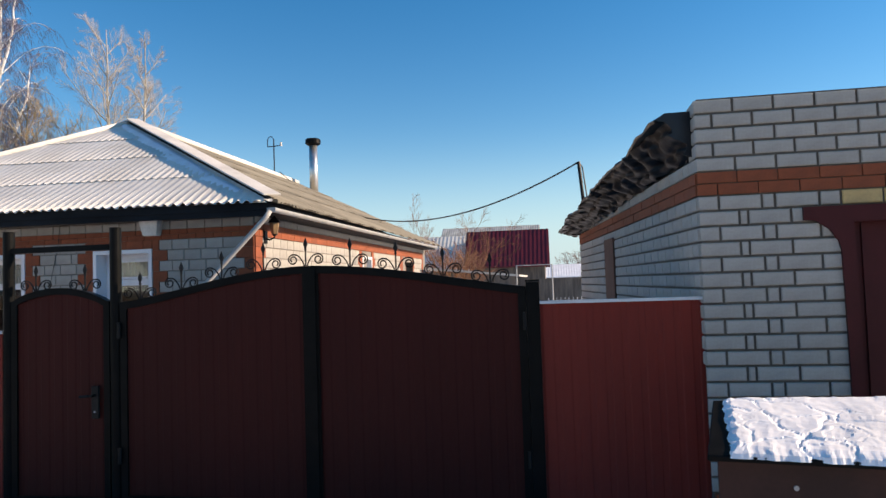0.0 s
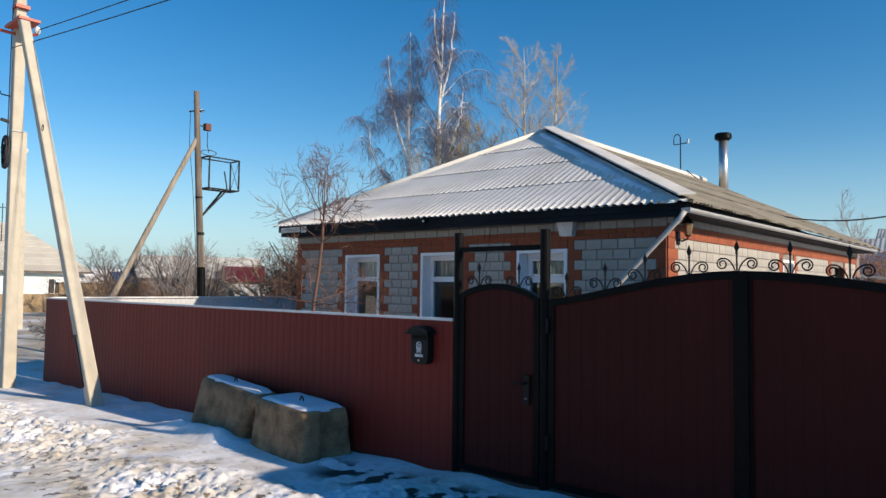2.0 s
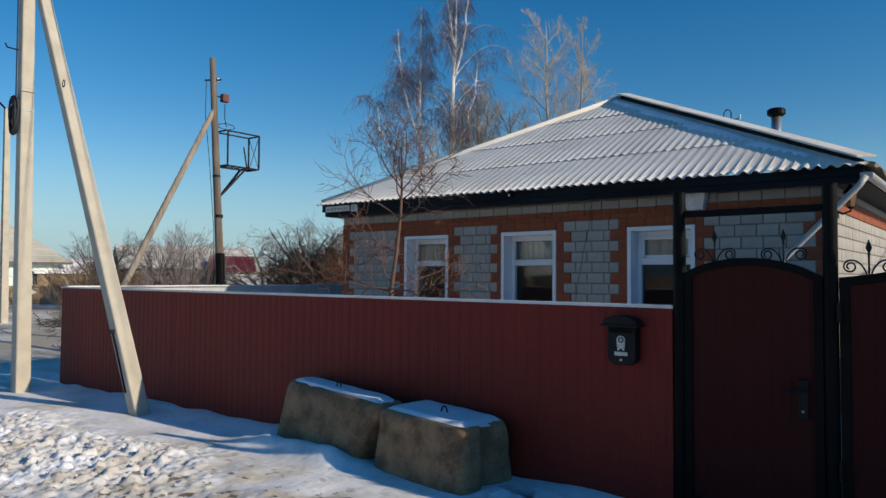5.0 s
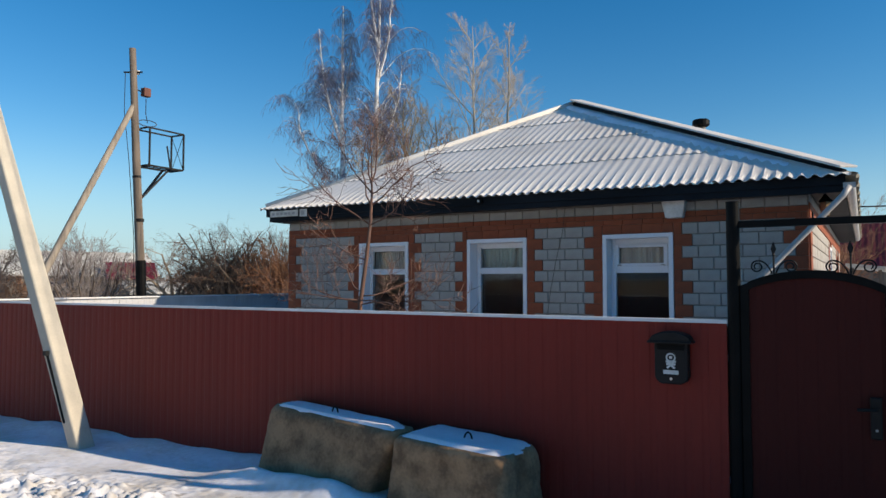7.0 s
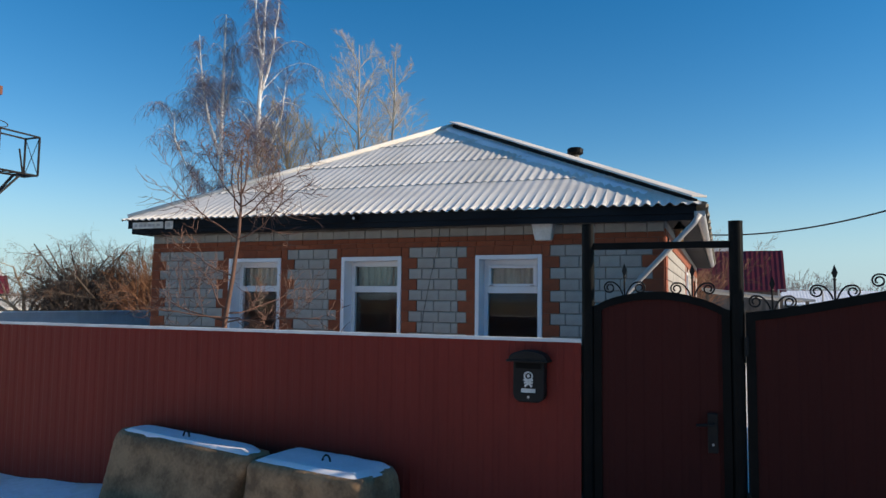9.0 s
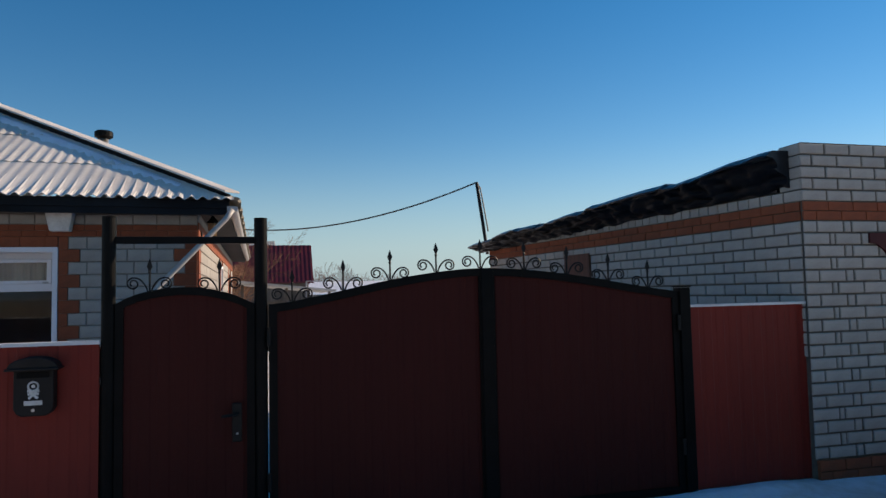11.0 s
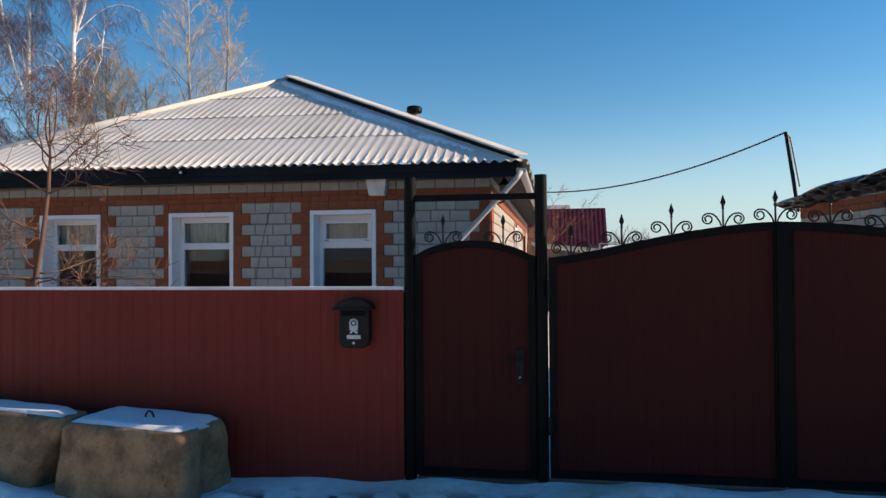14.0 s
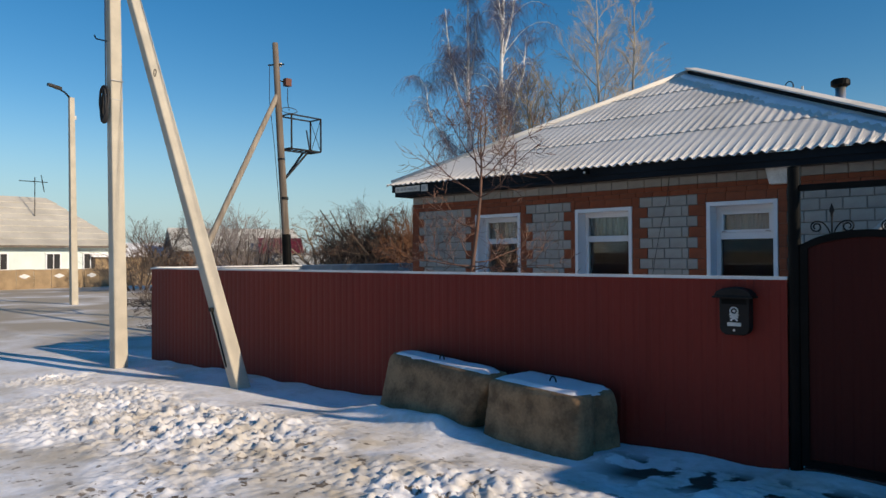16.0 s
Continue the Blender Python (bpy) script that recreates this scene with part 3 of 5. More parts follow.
# ---- concrete blocks ----
def concrete_block(at, turn, length, width, height, tilt, narrow, lean, skew=0.0, groove=0.0):
    g = thing("concrete_block", at, "tapered weathered concrete foundation block with snow on top", "concrete block", "blocks by the fence")
    m = Matrix.Translation(at) @ Matrix.Rotation(radians(turn), 4, "Z") @ Matrix.Rotation(radians(tilt), 4, "Y")
    b = Build()
    n, around, corner = 18, 72, 0.075

    def outline(w, d, q, r):
        """A point of a rectangle with rounded corners, q from 0 to 1 round it."""
        side, f = int(q * 4) % 4, q * 4 % 1
        c = [(-w, -d), (w, -d), (w, d), (-w, d)]
        a, e = Vector(c[side]), Vector(c[(side + 1) % 4])
        p = a.lerp(e, f)
        inner = Vector((max(-w + r, min(w - r, p.x)), max(-d + r, min(d - r, p.y))))
        off = p - inner
        return inner + off.normalized() * r if off.length > r else p

    def size(t):
        k = 0.022 * max(0.0, (t - 0.88) / 0.12) ** 2
        return length / 2 * (1 - lean * t) - k, width / 2 * (1 - narrow * t) - k

    rows = []
    for k in range(n + 1):
        t = k / n
        w, d = size(t)
        ring = []
        for q in range(around):
            p2 = outline(w, d, q / around, corner)
            key = groove * max(0.0, 1 - (p2.y / (0.3 * d)) ** 2) if p2.x > w - 0.02 else 0.0
            p = Vector((p2.x - key + skew * (t - 0.5) * max(0.0, p2.x / w), p2.y, height * t))
            out = Vector((p2.x / w, p2.y / d, 0)).normalized()
            bump = 0.014 * noise.noise(p * 5 + Vector(at)) + 0.009 * noise.noise(p * 14) + 0.006 * noise.noise(p * 31)
            pit = -0.018 * max(0.0, noise.noise(p * 9 + Vector((7, 1, 3))) - 0.35) / 0.3
            ring.append(m @ (p + out * (bump + pit) + Vector((0, 0, 0.008 * noise.noise(p * 12)))))
        rows.append(ring + [ring[0]])
    b.grid(rows)
    b.f.append(tuple(len(b.v) - around - 1 + q for q in range(around)))
    part("body", b, CONCRETE, g, smooth=True)
    s = Build()
    w, d = size(1.0)
    rows = []
    rings = 7
    for k in range(rings + 1):
        f = k / rings
        row = []
        for q in range(around):
            p2 = outline(w, d, q / around, corner)
            rag = 0.985 + 0.035 * noise.noise(Vector((p2.x, p2.y, 0)) * 11 + Vector(at)) + 0.03 * noise.noise(Vector((p2.x, p2.y, 0)) * 29)
            p2 = p2 * rag * f
            p = Vector((p2.x, p2.y, 0))
            z = height + (0.024 + 0.006 * noise.noise(p * 6) if k < rings else -0.014 + 0.012 * noise.noise(p * 17))
            row.append(m @ Vector((p2.x + skew * 0.5 * max(0.0, p2.x / w), p2.y, z)))
        rows.append(row + [row[0]])
    s.grid(rows)
    part("snow_cap", s, SNOW, g, "thin snow cap", smooth=True)
    hook = [m @ Vector((0.04 + 0.035 * math.cos(a), -0.02, height + 0.015 + 0.055 * max(0.0, math.sin(a)))) for a in [math.pi * k / 10 for k in range(11)]]
    hook = [m @ Vector((0.075, -0.02, height - 0.02))] + hook + [m @ Vector((0.005, -0.02, height - 0.02))]
    part("lifting_loop", Build().tube(hook, 0.007, 6), IRON, g, "rusty steel lifting loop", smooth=True)


concrete_block((-1.825, -0.33, -0.06), -6, 1.06, 0.62, 0.50, 2, 0.12, 0.05, 0.0, 0.05)
concrete_block((-3.15, -0.27, -0.10), -8, 1.42, 0.56, 0.60, 1.8, 0.5, 0.0, 0.30)

# ---- house ----
HX0, HX1, HY0, HY1 = -7.80, 0.26, 4.10, 16.0
house = thing("house", (-4, 10, -0.1), "white brick house with red brick bands and hipped slate roof", "house")
WINDOWS = [(-6.25, -5.29), (-4.24, -3.28), (-2.18, -1.265)]
WZ0, WZ1 = 0.95, 2.255


def wall_with_openings(openings, length, z0, z1, thick):
    """A wall along x from 0, with its face at y 0, round openings (x0, x1, z0, z1)."""
    xs = sorted({0.0, length, *(v for o in openings for v in o[:2])})
    zs = sorted({z0, z1, *(v for o in openings for v in o[2:])})
    b = Build()
    for y in (0, thick):
        b.v += [(x, y, z) for z in zs for x in xs]
    nx, nz = len(xs), len(zs)
    back = nx * nz

    def solid(i, k):
        if not (0 <= i < nx - 1 and 0 <= k < nz - 1):
            return False
        x, z = (xs[i] + xs[i + 1]) / 2, (zs[k] + zs[k + 1]) / 2
        return not any(o[0] < x < o[1] and o[2] < z < o[3] for o in openings)

    for i in range(nx - 1):
        for k in range(nz - 1):
            if solid(i, k):
                a, c, d, e = k * nx + i, k * nx + i + 1, (k + 1) * nx + i + 1, (k + 1) * nx + i
                b.f += [(a, c, d, e), (back + e, back + d, back + c, back + a)]
                for (p, q), free in (((a, c), not solid(i, k - 1)), ((c, d), not solid(i + 1, k)), ((d, e), not solid(i, k + 1)), ((e, a), not solid(i - 1, k))):
                    if free:
                        b.f.append((q, p, back + p, back + q))
    return b


def placed(b, m):
    b.v = [tuple(m @ Vector(p)) for p in b.v]
    return b


front_m = Matrix.Translation((HX0, HY0, 0))
side_m = Matrix.Translation((HX1, HY0, 0)) @ Matrix.Rotation(math.pi / 2, 4, "Z")
wall = part("wall_front", placed(wall_with_openings([(a - HX0, c - HX0, WZ0, WZ1) for a, c in WINDOWS], HX1 - HX0, -0.3, 2.70, 0.4), front_m), PALEMORTAR, house)
SIDE_OPEN = [(5.25, 6.0, 0.95, 2.26), (9.1, 10.4, -0.1, 2.24)]
side = part("wall_side", placed(wall_with_openings(SIDE_OPEN, HY1 - HY0, -0.3, 2.70, 0.4), side_m @ Matrix.Translation((0.4, 0, 0))), PALEMORTAR, house)
part("wall_side", Build().box(HX0, HX0 + 0.4, HY0 + 0.4, HY1, -0.3, 2.7), PALEMORTAR, house)
part("wall_back", Build().box(HX0 + 0.4, HX1 - 0.4, HY1 - 0.4, HY1, -0.3, 2.7), PALEMORTAR, house)
part("gable", Build().extrude([(HX0, 2.701), (HX1, 2.701), (-3.81, 4.67)], HY1 - 0.3, HY1), PALEMORTAR, house)

ROW = 0.148
front_dir, side_dir = (1, 0), (0, 1)
p_front, p_side = (0, HY0), (HX1, 0)
# top course, red band, piers with toothed red quoins
course(wall, BRICK, p_front, front_dir, HX0, HX1, 2.58, 0.125, 0.012, 0.262)
course(wall, REDBRICK, p_front, front_dir, HX0, HX1, 2.482, 0.07, 0.016, 0.262, 0.004)
course(wall, REDBRICK, p_front, front_dir, HX0, HX1, 2.412, 0.07, 0.016, 0.262, 0.004, first=0.13)
PIERS = [(-7.64, -6.36, HX0, -6.255), (-5.18, -4.32, -5.285, -4.245), (-3.165, -2.305, -3.275, -2.185), (-1.16, 0.12, -1.26, HX1)]
for r in range(9):
    z = 2.377 - ROW * (r + 0.5)
    for x0, x1, e0, e1 in PIERS:
        inset = 0.125 * (r % 2)
        a, c = x0 + inset, x1 - inset
        course(wall, BRICK, p_front, front_dir, a, c, z, ROW, 0.012, 0.255, first=0.255 if r % 2 else 0.20)
        course(wall, REDBRICK, p_front, front_dir, e0, a, z, ROW, 0.018, 0.3, 0.003)
        course(wall, REDBRICK, p_front, front_dir, c, e1, z, ROW, 0.018, 0.3, 0.003)
for a, c in WINDOWS:
    course(wall, REDBRICK, p_front, front_dir, a, c, 2.317, 0.12, 0.018, 0.26, 0.003)
# side wall
course(side, BRICK, p_side, side_dir, HY0, HY1, 2.61, 0.10, 0.012, 0.262)
course(side, REDBRICK, p_side, side_dir, HY0, HY1, 2.51, 0.09, 0.016, 0.26, 0.004)
course(side, REDBRICK, p_side, side_dir, HY0, HY1, 2.42, 0.09, 0.016, 0.26, 0.004, first=0.13)
for r in range(7):
    z = 2.372 - ROW * (r + 0.5)
    inset = 0.1 * (r % 2)
    for y0, y1 in ((4.33, 9.15), (10.28, 12.95), (14.6, 15.85)):
        course(side, BRICK, p_side, side_dir, y0 + inset, y1 - inset, z, ROW, 0.012, 0.262, first=0.262 if r % 2 else 0.13)
    for y0, y1 in ((HY0, 4.33 + inset), (9.15 - inset, 9.34), (10.11, 10.28 + inset), (12.95 - inset, 13.19), (14.51, 14.6 + inset), (15.85 - inset, HY1)):
        course(side, REDBRICK, p_side, side_dir, y0, y1, z, ROW, 0.018, 0.4, 0.003)


def window(w, z0, z1, m, transom, vent=False, casing=0.055):
    """A white plastic window in a white-lined reveal: fixed light above, sash below."""
    g = part("window", placed(Build().box(0, casing, -0.03, 0.22, z0, z1).box(w - casing, w, -0.03, 0.22, z0, z1).box(casing, w - casing, -0.03, 0.22, z1 - casing, z1).box(casing, w - casing, -0.05, 0.22, z0, z0 + casing), m), PVC, house, "white plastic window in a white reveal", bevel=0.004)
    a, c = casing + 0.002, w - casing - 0.002
    f = 0.055
    y0, y1 = 0.19, 0.26
    b = Build()
    b.box(a, a + f, y0, y1, z0 + casing, z1 - casing).box(c - f, c, y0, y1, z0 + casing, z1 - casing)
    b.box(a + f, c - f, y0, y1, z1 - casing - f - 0.02, z1 - casing).box(a + f, c - f, y0, y1, transom - 0.045, transom + 0.045).box(a + f, c - f, y0, y1, z0 + casing, z0 + casing + f)
    part("window_frame", placed(b, m), PVC, g, bevel=0.004)
    pane = part("pane", placed(Build().box(a + f, c - f, 0.218, 0.226, transom + 0.045, z1 - casing - f - 0.02), m), GLASS, g)
    pane.visible_shadow = False
    pane = part("pane", placed(Build().box(a + f, c - f, 0.218, 0.226, z0 + casing + f, transom - 0.045), m), GLASS, g)
    pane.visible_shadow = False
    if vent:
        v0, v1, e = transom + 0.047, z1 - casing - f - 0.022, 0.05
        b = Build().box(a + f, a + f + e, 0.165, 0.216, v0, v1).box(c - f - e, c - f, 0.165, 0.216, v0, v1)
        b.box(a + f + e, c - f - e, 0.165, 0.216, v1 - e * 0.7, v1).box(a + f + e, c - f - e, 0.165, 0.216, v0, v0 + e * 0.7)
        part("vent_sash", placed(b, m), PVC, g, "white opening vent sash", bevel=0.004)
        for hx in (a + f + 0.03, c - f - 0.09):
            part("vent_hinge", placed(Build().box(hx, hx + 0.06, 0.155, 0.164, transom + 0.05, transom + 0.066), m), ZINC, g)
    part("sill", placed(Build().box(-0.03, w + 0.03, -0.09, -0.031, z0 - 0.03, z0 - 0.005), m), PVC, g)
    rows = []
    for z in (z0 + 0.1, transom - 0.02, z1 - 0.05):
        rows.append([(a + 0.02 + (c - a - 0.04) * k / 40, 0.30 + 0.012 * math.sin(k * 1.3 + z), z) for k in range(41)])
    rows2 = [[(p[0], p[1] + 0.004, p[2]) for p in r] for r in reversed(rows)]
    part("curtain", placed(Build().grid(rows[1:] + rows2[:-1] + [rows[1]]), m), CURTAIN, g, "pale curtain behind the upper glass")


for a, c in WINDOWS:
    window(c - a, WZ0, WZ1, Matrix.Translation((a, HY0, 0)), 1.795, a > -3)
window(0.75, 0.95, 2.26, Matrix.Translation((HX1, HY0 + 5.25, 0)) @ Matrix.Rotation(math.pi / 2, 4, "Z"), 1.8)
part("room_wall", Build().box(HX0 + 0.5, HX1 - 0.5, 5.6, 5.7, 0, 2.6), ROOM, house)
part("ceiling_board", Build().box(HX0 + 0.02, HX1 - 0.02, HY0 + 0.02, HY1 - 0.02, 2.705, 2.75), DARK, house)
part("entrance_door", Build().box(HX1 - 0.25, HX1 - 0.18, 13.22, 14.48, -0.1, 2.2), BROWN, house, "brown entrance door")

# roof: three slopes of corrugated slate sheets
EX0, EX1, EY0, EY1 = -8.10, 0.70, 3.74, 16.3
AX, AY, RZ, EZ = -3.81, 7.54, 4.975, 2.80
roof = part("roof", Build().tube([(EX0 + 0.03, EY0 + 0.05, EZ + 0.14), (AX, AY, RZ + 0.05)], 0.045, 8).tube([(AX, AY - 0.02, RZ + 0.03), (AX, EY1, RZ + 0.03)], 0.08, 8), ROOFSNOW, house, "snow-dusted ridge caps", smooth=True)
h = Vector((AX - EX1, AY - EY0, RZ - EZ)).normalized()
nf = Vector((0, -(RZ - EZ), AY - EY0)).normalized()
wf = nf.cross(h).normalized()
wf = wf if wf.x < 0 else -wf
P, Q = Vector((EX1 - 0.03, EY0 + 0.05, EZ + 0.02)), Vector((AX, AY, RZ + 0.03))
# flat pale capping board along the hip; a dark strip paints the shadow beneath
top = (nf + Vector((RZ - EZ, 0, EX1 - AX)).normalized()).normalized()
across = top.cross(h).normalized()
part("hip_cap", Build().hull8([e + across * c + top * d for e in (P, Q) for c, d in ((-0.115, 0.055), (0.135, 0.055), (0.135, 0.078), (-0.115, 0.078))]), CAPBOARD, roof, "pale weathered hip capping", bevel=0.005)
part("hip_shadow_strip", Build().hull8([e + wf * c + nf * d for e in (P, Q) for c, d in ((0.07, -0.03), (0.02, -0.03), (0.02, 0.045), (0.07, 0.04))]), FASCIA, roof, "dark strip for the shadow gap under the hip capping")


def slope(origin, along, up, length, height_at, mat, rows, sheet=1.04, pitch=0.13, amp=0.0024, edge=0.018):
    """Corrugated sheets on a slope: origin at the eave, along it and up it are unit vectors; height_at(u) is the slope's length there."""
    o, a, w = Vector(origin), Vector(along), Vector(up)
    nrm = a.cross(w).normalized()
    step = pitch / 6
    full = max(height_at(length * k / 200) for k in range(201))
    rise = full / rows
    for r in range(rows):
        u0 = -0.52 * (r % 2)
        while u0 < length:
            us = [max(0.0, min(length, u0 + step * k)) for k in range(round(sheet / step) + 1)]
            us = sorted(set(round(u, 5) for u in us))
            lift = rng.uniform(0.0, 0.006)
            low, mid, high = [], [], []
            for u in us:
                v0, v1 = r * rise - 0.06, (r + 1) * rise + 0.05
                top = height_at(u)
                if top <= v0 + 0.02:
                    continue
                cw = math.cos(2 * math.pi * u / pitch)
                wave = amp * cw
                vt = min(v1, top)
                jag = 0.012 * math.sin(u * 41 + r * 5)
                low.append(o + a * u + w * (v0 + jag) + nrm * ((edge if r == 0 else amp * 1.4 + 0.005) * cw + (0.015 if r == 0 else 0.011) + lift * 0.6))
                mid.append(o + a * u + w * min(v0 + 0.22, (v0 + vt) / 2) + nrm * (amp * 1.15 * cw + (0.008 if r == 0 else 0.003) + lift * 0.5))
                high.append(o + a * u + w * vt + nrm * (wave + 0.004 * (1 if vt < v1 else 0)))
            if len(low) > 2:
                bb = Build()
                th = nrm * (0.009 if r == 0 else 0.005)
                bb.grid([low, mid, high, [p - th for p in high], [p - th for p in low], low])
                part("roof_sheet", bb, mat, roof, smooth=False)
            u0 += sheet


sl = math.hypot(AY - EY0, RZ - EZ)
half, west = EX1 - AX, AX - EX0
slope((EX0, EY0, EZ + 0.10), Vector((1, 0, -0.0105)).normalized(), Vector((0, AY - EY0, RZ - EZ - 0.04)).normalized(), EX1 - EX0, lambda u: sl * min(u / west, (EX1 - EX0 - u) / half), ROOFSNOW, 4)
# wind-packed snow that fills the corrugations below the right-hand hip
rows = []
hip = Vector((AX - EX1, AY - EY0, RZ - EZ + 0.03))
for k in range(61):
    f = k / 60
    p = Vector((EX1 - 0.10, EY0 + 0.06, EZ + 0.03)) + hip * (0.09 + 0.89 * f)
    wide = (0.30 * (1 - f) ** 0.6 + 0.10 * f) * (1 + 0.45 * (f * 3.99 % 1 - 0.5) + 0.35 * noise.noise(Vector((f * 31, 7, 1))))
    down = Vector((-0.75, -0.56, -0.34)).normalized()
    row = []
    for c, lift in ((0.0, -0.03), (0.08, 0.010), (0.35, 0.014), (0.75, 0.008), (1.0, -0.022)):
        row.append(p + down * (0.08 + wide * c) + Vector((0, -0.02, lift + 0.006 * noise.noise(p * 6))))
    rows.append(row)
part("snow_drift", Build().grid(rows), SNOW, roof, "wind-packed snow along the hip", smooth=True)
sr = math.hypot(half, RZ - EZ)
slope((EX1, EY0, EZ), (0, 1, 0), Vector((-half, 0, RZ - EZ)).normalized(), EY1 - EY0, lambda u: sr * min(1.0, u / (AY - EY0)), SLATE, 4, amp=0.02)
slope((EX0, EY1, EZ + 0.10), (0, -1, 0), Vector((west, 0, RZ - EZ - 0.1)).normalized(), EY1 - EY0, lambda u: math.hypot(west, RZ - EZ) * min(1.0, (EY1 - EY0 - u) / (AY - EY0)), ROOFSNOW, 4)

# eaves
part("fascia", Build().hull8([(EX0 + 0.14, EY0 + 0.06, 2.68), (EX1 - 0.08, EY0 + 0.06, 2.61), (EX1 - 0.08, EY0 + 0.09, 2.61), (EX0 + 0.14, EY0 + 0.09, 2.68), (EX0 + 0.14, EY0 + 0.06, EZ + 0.09), (EX1 - 0.08, EY0 + 0.06, EZ - 0.012), (EX1 - 0.08, EY0 + 0.09, EZ - 0.012), (EX0 + 0.14, EY0 + 0.09, EZ + 0.09)]), FASCIA, house)
part("fascia", Build().hull8([(EX0 + 0.06, EY0 + 0.033, 2.745), (EX1 - 0.06, EY0 + 0.033, 2.69), (EX1 - 0.06, EY0 + 0.058, 2.69), (EX0 + 0.06, EY0 + 0.058, 2.745), (EX0 + 0.06, EY0 + 0.033, EZ + 0.085), (EX1 - 0.06, EY0 + 0.033, EZ - 0.016), (EX1 - 0.06, EY0 + 0.058, EZ - 0.016), (EX0 + 0.06, EY0 + 0.058, EZ + 0.085)]), FASCIA, house)
part("soffit", Build().box(EX0 + 0.14, EX1 - 0.1, EY0 + 0.09, HY0 - 0.02, 2.66, 2.685), FASCIA, house)
part("soffit", Build().box(HX1 + 0.02, EX1 - 0.1, HY0 - 0.018, EY1 - 0.1, 2.665, 2.69), FASCIA, house)
part("fascia", Build().box(EX1 - 0.098, EX1 - 0.07, EY0 + 0.09, EY1 - 0.1, 2.655, EZ - 0.02), FASCIA, house)
part("fascia", Build().box(EX0 + 0.115, EX0 + 0.138, EY0 + 0.06, EY1 - 0.1, 2.66, EZ - 0.02), FASCIA, house)
gut = Build()
rows = []
for y, z in ((EY0 - 0.02, 2.70), (EY1 - 0.2, 2.74)):
    rows.append([(EX1 - 0.02 + 0.058 * math.cos(a), y, z + 0.052 * math.sin(a)) for a in [math.pi + math.pi * k / 10 for k in range(11)]] + [(EX1 - 0.02 + 0.052 * math.cos(a), y, z + 0.046 * math.sin(a)) for a in [2 * math.pi - math.pi * k / 10 for k in range(11)]] + [(EX1 - 0.078, y, z)])
gut.grid(rows)
gutter = part("gutter", gut, ZINC, house, "grey metal gutter along the eave", smooth=True)
part("gutter_end", Build().box(EX1 - 0.08, EX1 + 0.04, EY0 - 0.03, EY0 - 0.016, 2.645, 2.705), ZINC, gutter)
part("drainpipe", Build().tube([(EX1 - 0.02, EY0 - 0.06, 2.66), (0.62, EY0 - 0.09, 2.56), (-0.42, 3.42, 1.42), (-0.44, 3.42, 0.2)], 0.033, 12), ZINC, gutter, "white metal drainpipe slanting down from the eave", smooth=True)

# small things on the house
sign = thing("street_sign", (-7.6, EY0, 2.79), "worn white street name plate on the fascia", "sign")
part("plate", Build().box(-7.93, -7.30, EY0 + 0.012, EY0 + 0.029, 2.735, 2.84), CERAMIC, sign, bevel=0.008)
for k, w in enumerate((0.05, 0.07, 0.06, 0.08, 0.05, 0.07)):
    part("lettering_bar", Build().box(-7.87 + 0.09 * k, -7.87 + 0.09 * k + w, EY0 + 0.005, EY0 + 0.0085, 2.765, 2.805), ZINC, sign, "faded grey bar")
sign = thing("number_sign", (-7.2, EY0, 2.78), "worn white house number plate on the fascia", "sign")
part("plate", Build().box(-7.26, -7.10, EY0 + 0.012, EY0 + 0.029, 2.72, 2.845), CERAMIC, sign, bevel=0.008)
part("lettering_bar", Build().box(-7.22, -7.145, EY0 + 0.005, EY0 + 0.0085, 2.75, 2.815), ZINC, sign, "faded grey bar")
meter = thing("service_bracket", (-1.22, 4.0, 2.44), "pale cable bracket box under the eave", "bracket")
part("box", Build().hull8([(-1.33, 3.96, 2.43), (-1.12, 3.96, 2.43), (-1.12, HY0 - 0.02, 2.43), (-1.33, HY0 - 0.02, 2.43), (-1.37, 3.92, 2.645), (-1.08, 3.92, 2.645), (-1.08, HY0 - 0.02, 2.645), (-1.37, HY0 - 0.02, 2.645)]), CERAMIC, meter, bevel=0.01)
whole("loose_wire", Build().tube([(-2.70, 4.075, 2.64), (-2.74, 4.07, 2.3), (-2.83, 4.07, 1.95), (-2.92, 4.07, 1.5), (-2.98, 4.07, 1.1)], 0.0035, 5), CABLE, "thin loose wire hanging down the brick pier", "wire", smooth=True)
flood = thing("flood_light", (-3.85, EY0, 2.75), "small dark motion light under the eave", "light")
part("body", Build().box(-3.90, -3.80, EY0 - 0.03, EY0 + 0.03, 2.745, 2.80), BLACK, flood, bevel=0.008)
part("lens", Build().tube([(-3.85, EY0 - 0.03, 2.77), (-3.85, EY0 - 0.04, 2.77)], 0.018, 12), CERAMIC, flood)

